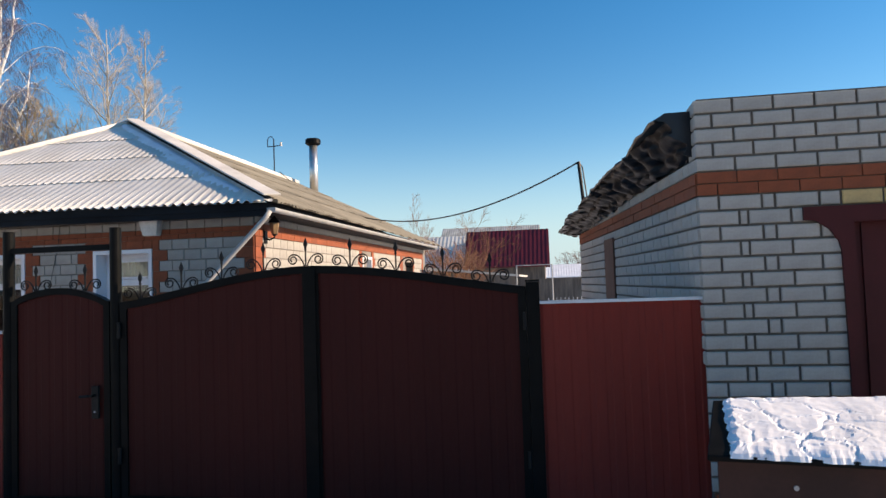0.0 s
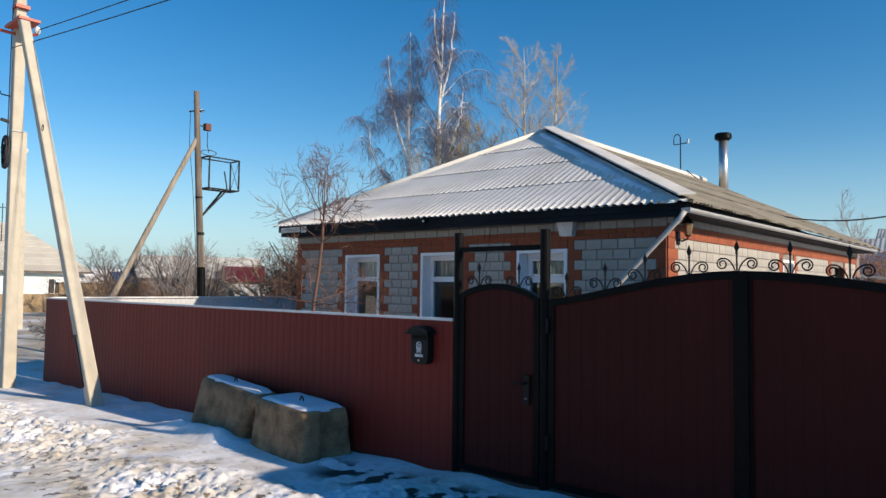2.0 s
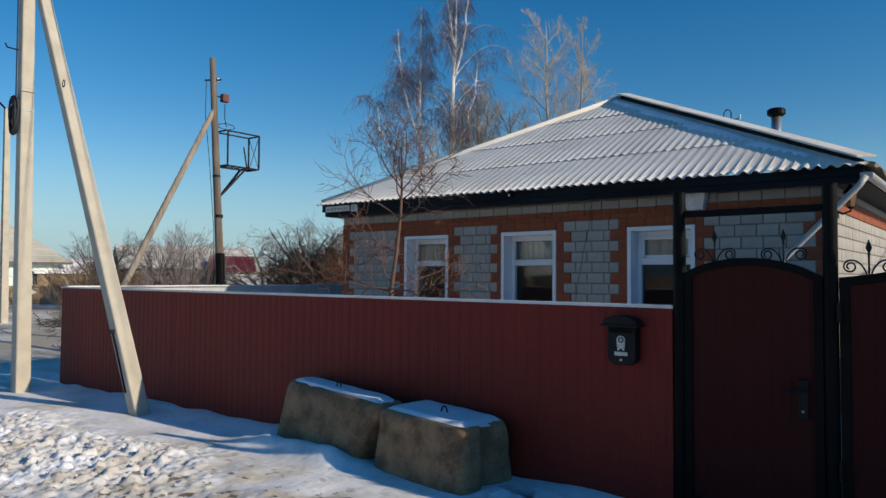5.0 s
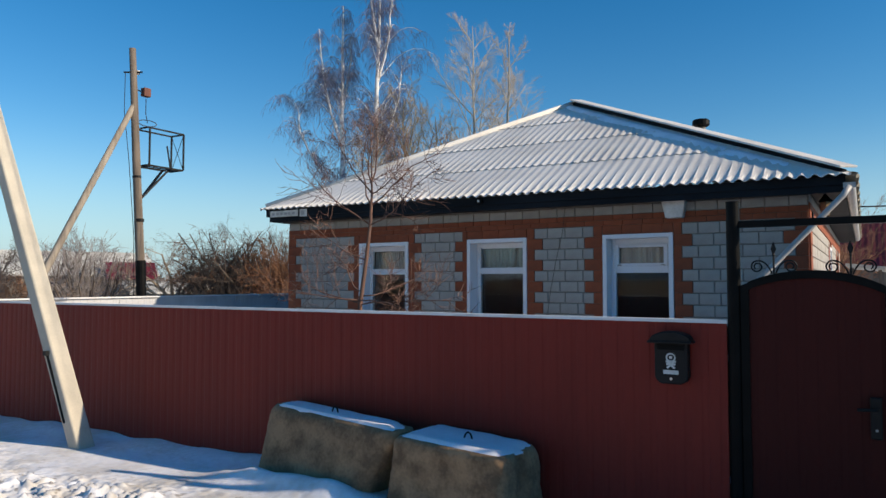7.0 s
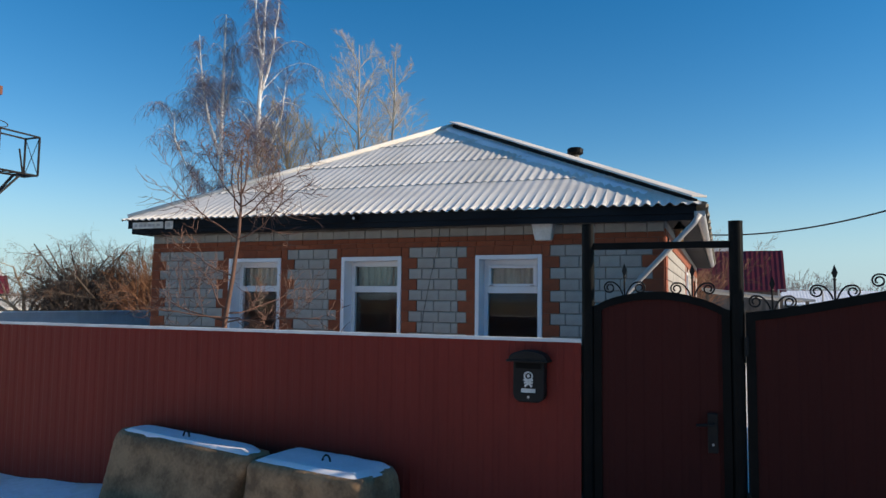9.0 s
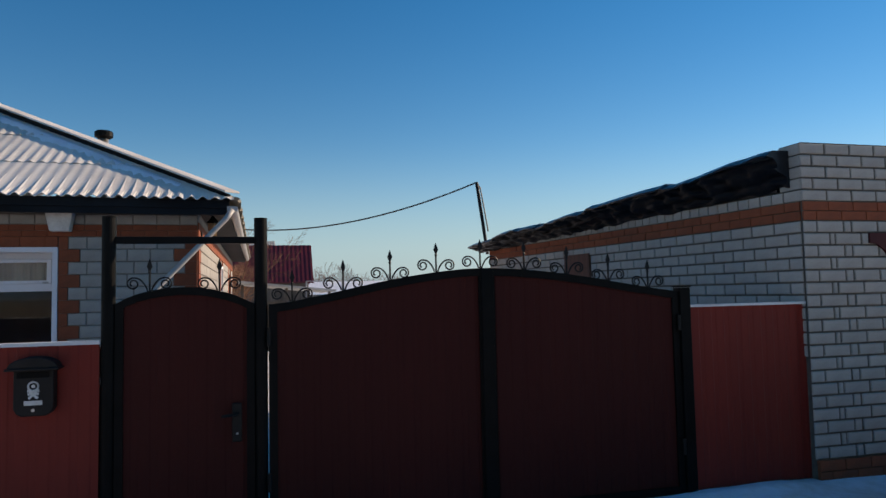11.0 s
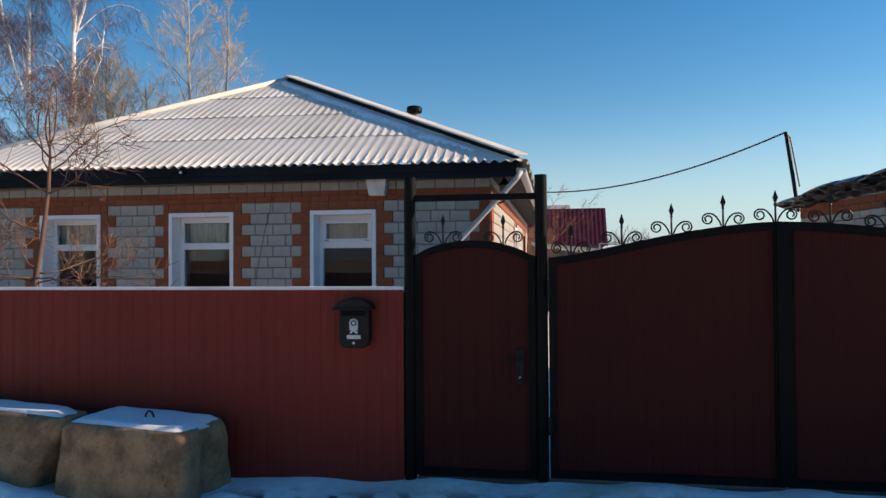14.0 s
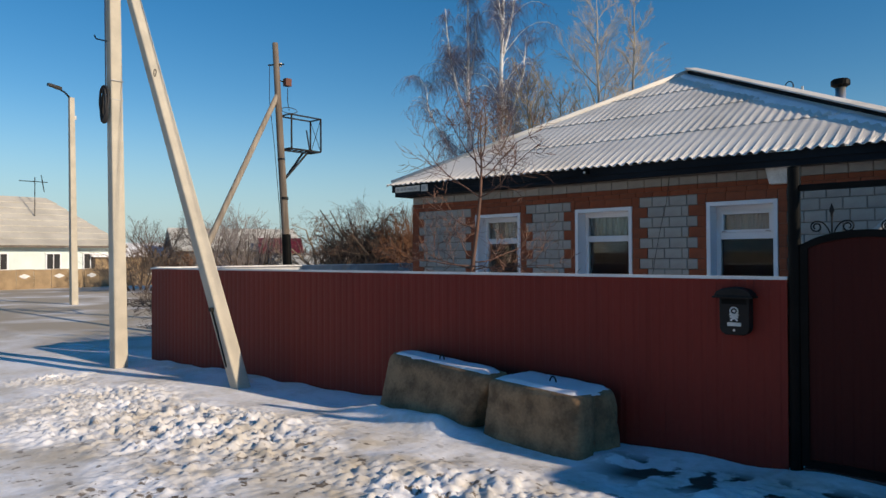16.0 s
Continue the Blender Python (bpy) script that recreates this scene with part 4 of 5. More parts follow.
lamp = thing("wall_lantern", (0.3, 4.4, 2.4), "black wall lantern with amber glass", "wall lamp")
part("arm", Build().tube([(HX1 + 0.02, 4.42, 2.36), (0.34, 4.42, 2.33), (0.42, 4.42, 2.36), (0.42, 4.42, 2.40)], 0.012, 8), IRON, lamp, smooth=True)
part("plate", Build().box(HX1 + 0.018, HX1 + 0.035, 4.37, 4.47, 2.28, 2.46), IRON, lamp, bevel=0.004)
part("glass", Build().tube([(0.42, 4.42, 2.41), (0.42, 4.42, 2.57)], [0.045, 0.075], 6), AMBER, lamp, "amber lantern glass")
part("hood", Build().tube([(0.42, 4.42, 2.57), (0.42, 4.42, 2.60), (0.42, 4.42, 2.65), (0.42, 4.42, 2.68)], [0.095, 0.07, 0.025, 0.006], 6), IRON, lamp)
part("base", Build().tube([(0.42, 4.42, 2.385), (0.42, 4.42, 2.41)], [0.02, 0.05], 6), IRON, lamp)

flue = thing("chimney_pipe", (-3.12, 15.94, 4.6), "galvanised chimney pipe with a dark hood above the roof", "chimney")
part("pipe", Build().tube([(-3.12, 15.94, 4.4), (-3.12, 15.94, 6.12)], 0.13, 20), STEEL, flue, smooth=True)
part("hood", Build().tube([(-3.12, 15.94, 6.08), (-3.12, 15.94, 6.14), (-3.12, 15.94, 6.26), (-3.12, 15.94, 6.30)], [0.15, 0.24, 0.24, 0.2], 16), BLACK, flue, "black hood")
ant = thing("aerial", (-4.1, 15.17, 5), "thin metal aerial mast on the ridge", "aerial")
part("mast", Build().tube([(-4.1, 15.17, 4.9), (-4.1, 15.17, 6.2)], 0.018, 8), IRON, ant)
part("crossbar", Build().tube([(-4.28, 15.17, 5.98), (-3.85, 15.17, 6.0)], 0.014, 6), IRON, ant)
part("loop", Build().tube([(-4.1 - 0.1 + 0.1 * math.cos(a), 15.17, 6.15 + 0.14 * math.sin(a)) for a in [math.pi * k / 10 for k in range(11)]] + [(-4.3, 15.17, 5.98)], 0.014, 6), IRON, ant)
part("insulator", Build().tube([(-3.87, 15.17, 5.98), (-3.87, 15.17, 6.1)], 0.03, 8), CERAMIC, ant)

# ---- garage ----
GX, GY = 5.32, -0.07
gdir = Vector((4.72 - GX, 6.2 - GY, 0)).normalized()
glen = 6.28
GR = 0.1025
garage = thing("garage", (7, 3, 0), "white brick garage with red brick bands and a maroon steel door", "garage")
DX0, DX1, DZ1 = 6.19, 8.9, 2.06
front = part("wall_front", placed(wall_with_openings([(DX0 - GX, DX1 - GX, 0.06, DZ1)], 4.6, -0.2, 2.80, 0.25), Matrix.Translation((GX, GY, 0))), MORTAR, garage)
gm = Matrix.Translation((4.72, 6.2, 0)) @ Matrix.Rotation(math.atan2(-gdir.y, -gdir.x), 4, "Z")
sidewall = part("wall_side", placed(Build().box(0, glen - 0.02, 0, 0.25, -0.2, 2.42), gm), MORTAR, garage)
part("wall_side", Build().box(9.67, 9.92, GY + 0.25, 6.2, -0.2, 2.4), MORTAR, garage)
part("wall_back", Build().box(4.98, 9.67, 5.95, 6.2, -0.2, 2.4), MORTAR, garage)
part("roof", Build().hull8([(5.3, 0.2, 2.43), (9.95, 0.2, 2.43), (9.95, 6.5, 2.38), (4.6, 6.5, 2.38), (5.3, 0.2, 2.55), (9.95, 0.2, 2.55), (9.95, 6.5, 2.45), (4.6, 6.5, 2.45)]), TARP, garage)
# front pier, plinth, bands and parapet
for r in range(19):
    z = 2.163 - GR * (r + 0.5)
    course(front, BRICKG, (0, GY), (1, 0), GX - 0.02, DX0, z, GR, 0.012, 0.255, 0.016, pattern=(0.265, 0.055, 0.265, 0.29) if r % 2 else (0.14, 0.27, 0.08, 0.27, 0.11))
course(front, YELLOW, (0, GY), (1, 0), DX0 + 0.003, DX1, 2.112, GR, 0.012, 0.25)
for r in range(2):
    course(front, REDBRICK, (0, GY), (1, 0), GX - 0.015, 9.9, 2.163 + 0.079 * (r + 0.5), 0.079, 0.014, 0.255, 0.006, first=0.255 if r else 0.13)
for r in range(5):
    course(front, BRICKG, (0, GY), (1, 0), GX - 0.02, 9.9, 2.321 + 0.098 * (r + 0.5), 0.098, 0.012, 0.255, 0.016, first=0.12 if r % 2 else 0.255)
course(front, REDBRICK, (0, GY), (1, 0), GX, DX0, 0.17, 0.09, 0.03, 0.255, 0.006)
course(front, REDBRICK, (0, GY), (1, 0), GX, DX0, 0.08, 0.09, 0.03, 0.255, 0.006, first=0.12)
part("parapet_top", Build().box(GX + 0.01, 9.9, GY + 0.0, GY + 0.25, 2.801, 2.815), MORTAR, garage)
back = (4.72, 6.2)
bdir = (-gdir.x, -gdir.y)
for r in range(11):
    z = 2.163 - GR * (r + 0.5)
    for s0, s1 in (((0.0, glen) if z > 2.1 else (0.0, 2.45)), ((3.08, glen) if z < 2.1 else (0, 0))):
        if s1 > s0:
            course(sidewall, BRICKG, back, bdir, s0, s1, z, GR, 0.012, 0.255, 0.016, first=0.255 if r % 2 else 0.13)
for r in range(2):
    course(sidewall, REDBRICK, back, bdir, 0, glen, 2.163 + 0.079 * (r + 0.5), 0.079, 0.014, 0.255, 0.006, first=0.255 if r else 0.13)
course(sidewall, BRICKG, back, bdir, 0, glen, 2.321 + 0.049, 0.098, 0.012, 0.13, 0.012)
# parapet return
for r in range(5):
    m = Matrix.Translation((GX, GY + 0.125, 2.321 + 0.098 * (r + 0.5))) @ Matrix.Rotation(-math.pi / 2, 4, "Z")
    piece("brick", 0.236, 0.086, 0.012, BRICKG, front, m)
part("side_shutter", placed(Build().box(2.46, 3.07, -0.03, 0.01, 0.3, 2.09), gm), BROWN, garage, "brown plank shutter", bevel=0.006)
# steel door
door = part("door", Build().box(DX0 + 0.01, DX1 - 0.01, GY + 0.06, GY + 0.10, 0.04, DZ1 - 0.01), MAROON, garage, "maroon steel garage door")
part("door_frame", Build().extrude([(5.95, 2.055), (5.95, 1.97), (6.02, 1.965), (6.10, 1.91), (6.155, 1.83), (6.17, 1.76), (6.19, 0.05), (6.25, 0.05), (6.25, 1.95), (DX1 - 0.06, 1.95), (DX1 - 0.06, 0.05), (DX1 + 0.03, 0.05), (DX1 + 0.03, 2.055)], GY - 0.035, GY - 0.015), MAROON, door)
for k in range(9):
    x = 6.32 + 0.31 * k
    part("rib", Build().box(x, x + 0.02, GY + 0.045, GY + 0.059, 0.1, 1.94), MAROON, door)

# torn roofing film hanging over the side wall
film = thing("roofing_film", (5.0, 3, 2.45), "black roofing film with crumpled folds over the wall", "roofing")
b, rag = Build(), Build()
n = 150
outer = []
rows_t, rows_r = [], []
for k in range(n + 1):
    s = glen * 1.02 * k / n
    p = Vector((GX, GY + 0.12, 0)) + gdir * s
    q = Vector((-gdir.y, gdir.x, 0))
    n1 = noise.noise(Vector((s * 1.1, 0, 3)))
    n2 = noise.noise(Vector((s * 5.0, 2, 3)))
    over = 0.26 + 0.04 * n1 + 0.012 * n2 + 0.07 * min(1.0, s / 3)
    top = 2.725 - 0.045 * s + 0.035 * max(0.0, 1 - s / 1.2) + 0.03 * n1 + 0.006 * n2 + (0.03 if int(s / 1.35) % 2 else 0)
    low = 2.45 - 0.022 * s + 0.03 * n2
    rows_t.append([p - q * 0.8 + Vector((0, 0, top - 0.05)), p - q * 0.1 + Vector((0, 0, top + 0.01)), p + q * over * 0.7 + Vector((0, 0, top)), p + q * over + Vector((0, 0, top - 0.05 + 0.02 * n2)), p + q * (over - 0.01) + Vector((0, 0, top - 0.065)), p - q * 0.8 + Vector((0, 0, top - 0.075))])
    row = []
    for c in range(12):
        u = c / 11
        smooth_ = max(0.0, min(1.0, (s - 0.2) / 0.5))
        fold = smooth_ * 0.05 * abs(math.sin(s * 10.5 + 1.4 * noise.noise(Vector((s * 1.3, u * 2, 5))))) - 0.02 + smooth_ * 0.022 * math.sin(u * 15 + 1.6 * noise.noise(Vector((s * 1.6, 4, 2)))) + 0.07 * noise.noise(Vector((s * 5.5 + u * 2, u * 4, 1))) + 0.03 * noise.noise(Vector((s * 13, u * 7, 1)))
        row.append(p + q * ((over - 0.07) * (1 - u) ** 0.8 + 0.02 + fold) + Vector((0, 0, top - 0.06 + (low - top + 0.05) * u + 0.025 * noise.noise(Vector((s * 3, u * 6, 7))))))
    rows_r.append(row)
b.grid(rows_t)
ring = rows_t[0][:4] + rows_r[0]
b.f.append(tuple(range(len(b.v), len(b.v) + len(ring))))
b.v += [tuple(p) for p in ring]
part("film", b, TARP, film, smooth=False)
part("hanging_fold", rag.grid(rows_r), RAGGED, film, "crumpled hanging folds", smooth=True)
# snow-topped bin in front of the garage
bin_ = thing("sloping_bin", (5.85, -1.35, 0), "brown sheet-metal bin with a sloping snow-covered lid", "bin")
part("body", Build().hull8([(5.04, -1.619, -0.02), (6.724, -1.684, -0.02), (6.724, -1.089, -0.02), (5.18, -1.089, -0.02), (5.04, -1.619, 0.827), (6.724, -1.684, 0.766), (6.724, -1.089, 0.953), (5.18, -1.089, 0.953)]), BINPAINT, bin_, bevel=0.006)
part("lid", Build().hull8([(4.985, -1.693, 0.827), (6.77, -1.768, 0.766), (6.77, -1.07, 0.957), (5.143, -1.07, 0.957), (4.985, -1.693, 0.855), (6.77, -1.768, 0.794), (6.77, -1.07, 0.985), (5.143, -1.07, 0.985)]), BLACK, bin_, bevel=0.006)
rows = []
for a in range(61):
    row = []
    for c in range(151):
        u, v = c / 150, a / 60
        x = 5.078 + 0.102 * v + 1.674 * u + 0.018 * noise.noise(Vector((v * 9, 1, 1))) + 0.010 * noise.noise(Vector((v * 27, 3, 1)))
        y = -1.703 + (0.613 + 0.075 * u) * v + -0.075 * u + (0.014 * noise.noise(Vector((u * 22, 5, 1))) + 0.008 * noise.noise(Vector((u * 61, 8, 1)))) * (1 - v)
        z = 0.853 + (0.130 + 0.061 * u) * v + -0.061 * u
        p = Vector((x, y, 0))
        # plates of old crust: cells whose borders gape, with a bare patch at the back
        d, _ = noise.voronoi(p * 5.2 + Vector((0.25 * noise.noise(p * 9), 0.25 * noise.noise(p * 9 + Vector((4, 4, 4))), 0)))
        gap = max(0.0, 1 - (d[1] - d[0]) / 0.07) * max(0.0, min(1.0, 0.4 + 1.6 * noise.noise(p * 2.3 + Vector((0, 0, 3)))))
        tilt_ = 0.010 * noise.noise(Vector((round(d[0] * 3), 1, 1)) + p * 2.6)
        edge_ = min(1.0, a / 5, (150 - c) / 4, c / 4)
        t = (0.024 + 0.6 * tilt_ + 0.004 * noise.noise(p * 8) + 0.002 * noise.noise(p * 24)) * edge_ ** 0.5 - 0.016 * gap
        bare = max(0.0, 1 - ((x - 6.05 + 0.35 * (y + 1.2)) / 0.07) ** 2 - ((y + 1.2) / 0.15) ** 2)
        t -= 0.09 * min(1.0, bare * 2.5)
        if a in (0, 60) or c in (0, 150):
            t = -0.01
        row.append((x, y, z + max(t, -0.012)))
    rows.append(row)
part("snow_cap", Build().grid(rows), SNOW, bin_, "cracked crust of old snow", smooth=False)
for x in (5.36, 5.60):
    part("bolt", Build().tube([(x, -1.62, 0.70), (x, -1.64, 0.70)], 0.011, 10), ZINC, bin_)

# cable and its short mast
mast = thing("cable_mast", (4.8, 6.9, 2.4), "leaning thin mast carrying a black cable", "mast")
part("pole", Build().tube([(4.86, 6.75, 2.3), (4.77, 7.0, 3.6)], 0.03, 8), IRON, mast)
part("cable_tail", Build().tube([(4.77, 7.0, 3.6), (4.83, 6.98, 3.5), (4.87, 6.9, 3.1), (4.9, 6.8, 2.7)], 0.012, 6), CABLE, mast)
A, B = Vector((4.77, 7.0, 3.6)), Vector((-3.85, 15.0, 5.15))
whole("overhead_cable", Build().tube([A.lerp(B, k / 40) + Vector((0, 0, -1.24 * 4 * (k / 40) * (1 - k / 40))) for k in range(41)], 0.014, 6), CABLE, "black cable sagging between mast and roof", "cable", smooth=True)

# ---- poles on the street ----
pole = thing("concrete_pole", (-9.27, -0.76, -0.15), "pale square concrete power pole with a strut", "power pole")


def taper(p, q, a, c, w=1.0):
    p, q = Vector(p), Vector(q)
    pts = []
    for e, s in ((p, a / 2), (q, c / 2)):
        pts += [e + Vector((-s, -s * w, 0)), e + Vector((s, -s * w, 0)), e + Vector((s, s * w, 0)), e + Vector((-s, s * w, 0))]
    return Build().hull8(pts)


part("shaft", taper((-9.46, -0.72, -0.4), (-9.92, -0.66, 8.2), 0.21, 0.16), POLE, pole, bevel=0.02)
part("strut", taper((-6.18, -0.55, -0.35), (-9.27, -0.80, 6.3), 0.195, 0.155), POLE, pole, bevel=0.02)
part("strut_clamp", Build().box(-9.87, -9.12, -0.90, -0.56, 6.2, 6.245), ORANGE, pole, "red-painted steel clamp")
part("strut_clamp", Build().box(-9.88, -9.66, -0.79, -0.56, 6.58, 6.64), ORANGE, pole, "red-painted steel clamp")
part("bracket", Build().beam((-9.74, -0.76, 6.1), (-10.05, -1.02, 6.2), 0.05), ORANGE, pole, "red-painted steel bracket")
part("insulator", Build().tube([(-10.05, -1.02, 6.22), (-10.05, -1.02, 6.27), (-10.05, -1.02, 6.31), (-10.05, -1.02, 6.4)], [0.03, 0.06, 0.045, 0.035], 10), CERAMIC, pole)
part("bracket", Build().beam((-9.72, -0.62, 6.1), (-9.54, -0.47, 6.12), 0.04), ORANGE, pole, "red-painted steel bracket")
part("insulator", Build().tube([(-9.54, -0.47, 6.13), (-9.54, -0.47, 6.18), (-9.54, -0.47, 6.26)], [0.03, 0.055, 0.035], 10), CERAMIC, pole)
part("cable_coil", Build().tube([(-9.73 + (0.095 + 0.02 * math.sin(a * 0.4)) * math.cos(a), -0.84 + 0.025 * math.sin(a * 1.7), 3.95 + (0.27 + 0.02 * math.sin(a * 0.7)) * math.sin(a)) for a in [2 * math.pi * k / 24 for k in range(24 * 6)]], 0.016, 6), CABLE, pole, "coiled black cable", smooth=True)
part("down_lead", Build().tube([(-9.90, -0.76, 7.5), (-9.83, -0.79, 6), (-9.74, -0.81, 4.2)], 0.01, 5), CABLE, pole)
for z in (4.02, 4.32):
    part("strap", taper((-9.692, -0.69, z), (-9.694, -0.69, z + 0.014), 0.189, 0.189), ZINC, pole, "grey steel strap")
part("lifting_eye", Build().tube([(-8.10 + 0.035 * math.cos(a), -0.80, 4.16 + 0.05 * math.sin(a)) for a in [2 * math.pi * k / 12 for k in range(13)]], 0.007, 5), IRON, pole)
part("hook", Build().tube([(-9.72, -0.80, 4.95), (-9.88, -0.90, 5.0), (-9.90, -0.92, 5.06)], 0.012, 5), IRON, pole)
part("tag_rod", Build().tube([(-6.74, -0.70, 0.85), (-6.57, -0.68, 0.45), (-6.44, -0.67, 0.15)], 0.013, 6), IRON, pole, "rusty iron rod")
part("tag_plate", Build().box(-6.77, -6.71, -0.73, -0.69, 0.84, 0.89), IRON, pole)
for k, (p, q, sag) in enumerate((((-9.66, -0.84, 5.8), (7, 2, 6.0), 0.1), ((-9.54, -0.47, 6.2), (7, 2.2, 6.5), 0.1))):
    p, q = Vector(p), Vector(q)
    whole("power_line", Build().tube([p.lerp(q, t / 16) + Vector((0, 0, -sag * 4 * t / 16 * (1 - t / 16))) for t in range(17)], 0.009, 5), CABLE, "thin dark overhead wire", "wire", group="overhead wires")

wp = thing("wooden_pole", (-13.0, 4.6, -0.15), "weathered wooden pole with a strut and steel basket", "utility pole")
part("shaft", Build().tube([(-12.75, 4.80, -0.3), (-12.80, 4.76, 1.6), (-12.90, 4.66, 4.2), (-12.97, 4.55, 6.80)], [0.102, 0.096, 0.086, 0.07], 14), OLDWOOD, wp, smooth=True)
part("tarred_foot", Build().tube([(-12.75, 4.80, -0.2), (-12.815, 4.75, 2.1)], 0.110, 14), BLACK, wp, "black tarred foot")
part("strut", Build().tube([(-12.93, 4.60, 5.55), (-13.23, 3.42, 2.9), (-13.55, 2.2, 0.1), (-13.58, 2.1, -0.2)], [0.062, 0.07, 0.078, 0.08], 12), STRUTWOOD, wp, smooth=True)
part("lamp_box", Build().box(-12.98, -12.84, 4.78, 4.95, 5.78, 5.97), BROWN, wp, "small reddish box", bevel=0.01)
part("bracket", Build().tube([(-12.95, 4.6, 5.9), (-12.93, 4.79, 5.88)], 0.015, 6), IRON, wp)
part("insulator", Build().tube([(-12.93, 4.68, 6.24), (-12.93, 4.68, 6.33)], 0.035, 8), CERAMIC, wp)
x0, x1, y0, y1, z0, z1 = -13.15, -12.72, 4.80, 5.75, 4.22, 5.06
basket = part("basket", Build().box(x0, x1, y0, y0 + 0.035, z0 - 0.018, z0 + 0.018).box(x0, x1, y1 - 0.035, y1, z0 - 0.018, z0 + 0.018).box(x0, x0 + 0.035, y0 + 0.035, y1 - 0.035, z0 - 0.018, z0 + 0.018).box(x1 - 0.035, x1, y0 + 0.035, y1 - 0.035, z0 - 0.018, z0 + 0.018), IRON, wp, "black steel service basket")
bars = [((x, y, z0), (x, y, z1), 0.032) for x in (x0, x1) for y in (y0 + 0.05, y1)]
bars += [((x, y0, z1), (x, y1, z1), 0.032) for x in (x0, x1)] + [((x0, y, z1), (x1, y, z1), 0.032) for y in (y0, y1)]
bars += [((x0, y0 + k * 0.16, z0), (x1, y0 + k * 0.16, z0), 0.025) for k in range(1, 6)]
bars += [((x1, 5.4, z0), (x1, 5.3, z0 + 0.5), 0.025), ((x0, y1, z0), (x1, y1, z1), 0.01), ((x1, y1, z0), (x0, y1, z1), 0.01)]
for p, q, w in bars:
    part("bar", Build().beam(p, q, w), IRON, basket)
for x in (x0 + 0.1, x1 - 0.1):
    part("brace", Build().beam((x, 5.45, z0), (-12.88, 4.75, 3.45), 0.04), IRON, wp)
part("wire_loop", Build().tube([(-12.95 + 0.05 * math.cos(a), 4.95 + 0.2 * math.cos(a), 5.2 + 0.07 * math.sin(a)) for a in [2 * math.pi * k / 16 for k in range(17)]] , 0.01, 5), CABLE, wp)
part("crossarm", Build().beam((-13.08, 4.42, 6.25), (-12.84, 4.72, 6.29), 0.03), IRON, wp)
part("splice_band", Build().tube([(-12.84, 4.72, 2.95), (-12.842, 4.718, 3.02)], 0.099, 12), IRON, wp)
part("splice_band", Build().tube([(-12.89, 4.67, 3.92), (-12.892, 4.668, 3.97)], 0.094, 12), IRON, wp)
part("down_lead", Build().tube([(-13.06, 4.45, 6.25), (-13.07, 4.45, 5.4), (-13.0, 4.54, 4.3), (-12.90, 4.63, 2.6), (-12.87, 4.66, 0.4)], 0.008, 5), CABLE, wp)
part("lead", Build().tube([(-12.95, 4.9, 5.75), (-12.95, 4.9, 5.4), (-12.95, 4.95, 5.2)], 0.01, 5), CABLE, wp)

sl_ = thing("street_lamp", (-26.01, 4.67, -0.15), "slim grey concrete street lamp pole", "street lamp")
part("pole", taper((-26.01, 4.67, -0.3), (-26.01, 4.57, 7.5), 0.24, 0.17), POLE, sl_, bevel=0.01)
part("arm", Build().tube([(-26.01, 4.57, 7.45), (-25.91, 4.30, 7.65), (-25.81, 3.90, 7.8)], 0.035, 6), IRON, sl_)
part("head", Build().hull8([(-25.91, 3.70, 7.78), (-25.71, 3.70, 7.78), (-25.71, 4.15, 7.68), (-25.91, 4.15, 7.68), (-25.91, 3.70, 7.86), (-25.71, 3.70, 7.86), (-25.71, 4.15, 7.78), (-25.91, 4.15, 7.78)]), IRON, sl_)
part("insulator", Build().tube([(-26.01, 4.70, 6.7), (-26.01, 4.70, 6.85)], 0.05, 8), CERAMIC, sl_)


# ---- trees ----
def branch(b, p, d, length, r, depth, rnd, sides, bend, droop, kids, spread, taper_to=0.35, shrink=0.55, tips=None):
    """A bending limb with its side limbs, drawn into b."""
    n = 6 if depth > 1 else 4
    pts, rad = [p.copy()], [r]
    d = d.normalized()
    for k in range(n):
        d = (d + Vector((rnd.gauss(0, bend), rnd.gauss(0, bend), rnd.gauss(0, bend * 0.6) - droop)) * (1.0 / n) * 3).normalized()
        p = p + d * (length / n)
        pts.append(p.copy())
        rad.append(r * (1 - (1 - taper_to) * (k + 1) / n))
    (b if depth > 0 or tips is None else tips).tube(pts, rad, sides if depth > 0 else 3, depth > 1)
    if depth == 0:
        return
    for k in range(kids[depth]):
        u = 0.25 + 0.75 * (k + rnd.random()) / kids[depth]
        i = min(n - 1, int(u * n))
        q = pts[i].lerp(pts[i + 1], u * n - i) if u < 1 else pts[-1]
        ax = (pts[i + 1] - pts[i]).normalized()
        side = ax.cross(Vector((rnd.gauss(0, 1), rnd.gauss(0, 1), rnd.gauss(0, 1)))).normalized()
        nd = (ax * math.cos(spread) + side * math.sin(spread))
        branch(b, q, nd, length * shrink * rnd.uniform(0.7, 1.15) * (1.15 - 0.5 * u), max(rad[i] * 0.5, 0.0042), depth - 1, rnd, max(3, sides - 2), bend, droop * 1.6, kids, spread, taper_to, shrink, tips)


def stem_points(foot, top, bow, seed, n):
    """A slightly winding stem from foot to top, bowed outward by bow."""
    pts = []
    for k in range(n + 1):
        u = k / n
        p = foot.lerp(top, u) + bow * math.sin(u * math.pi)
        pts.append(p + Vector((0.10 * noise.noise(Vector((u * 5, seed, 1))), 0.10 * noise.noise(Vector((u * 5, seed, 9))), 0)) * min(1.0, 4 * u))
    return pts


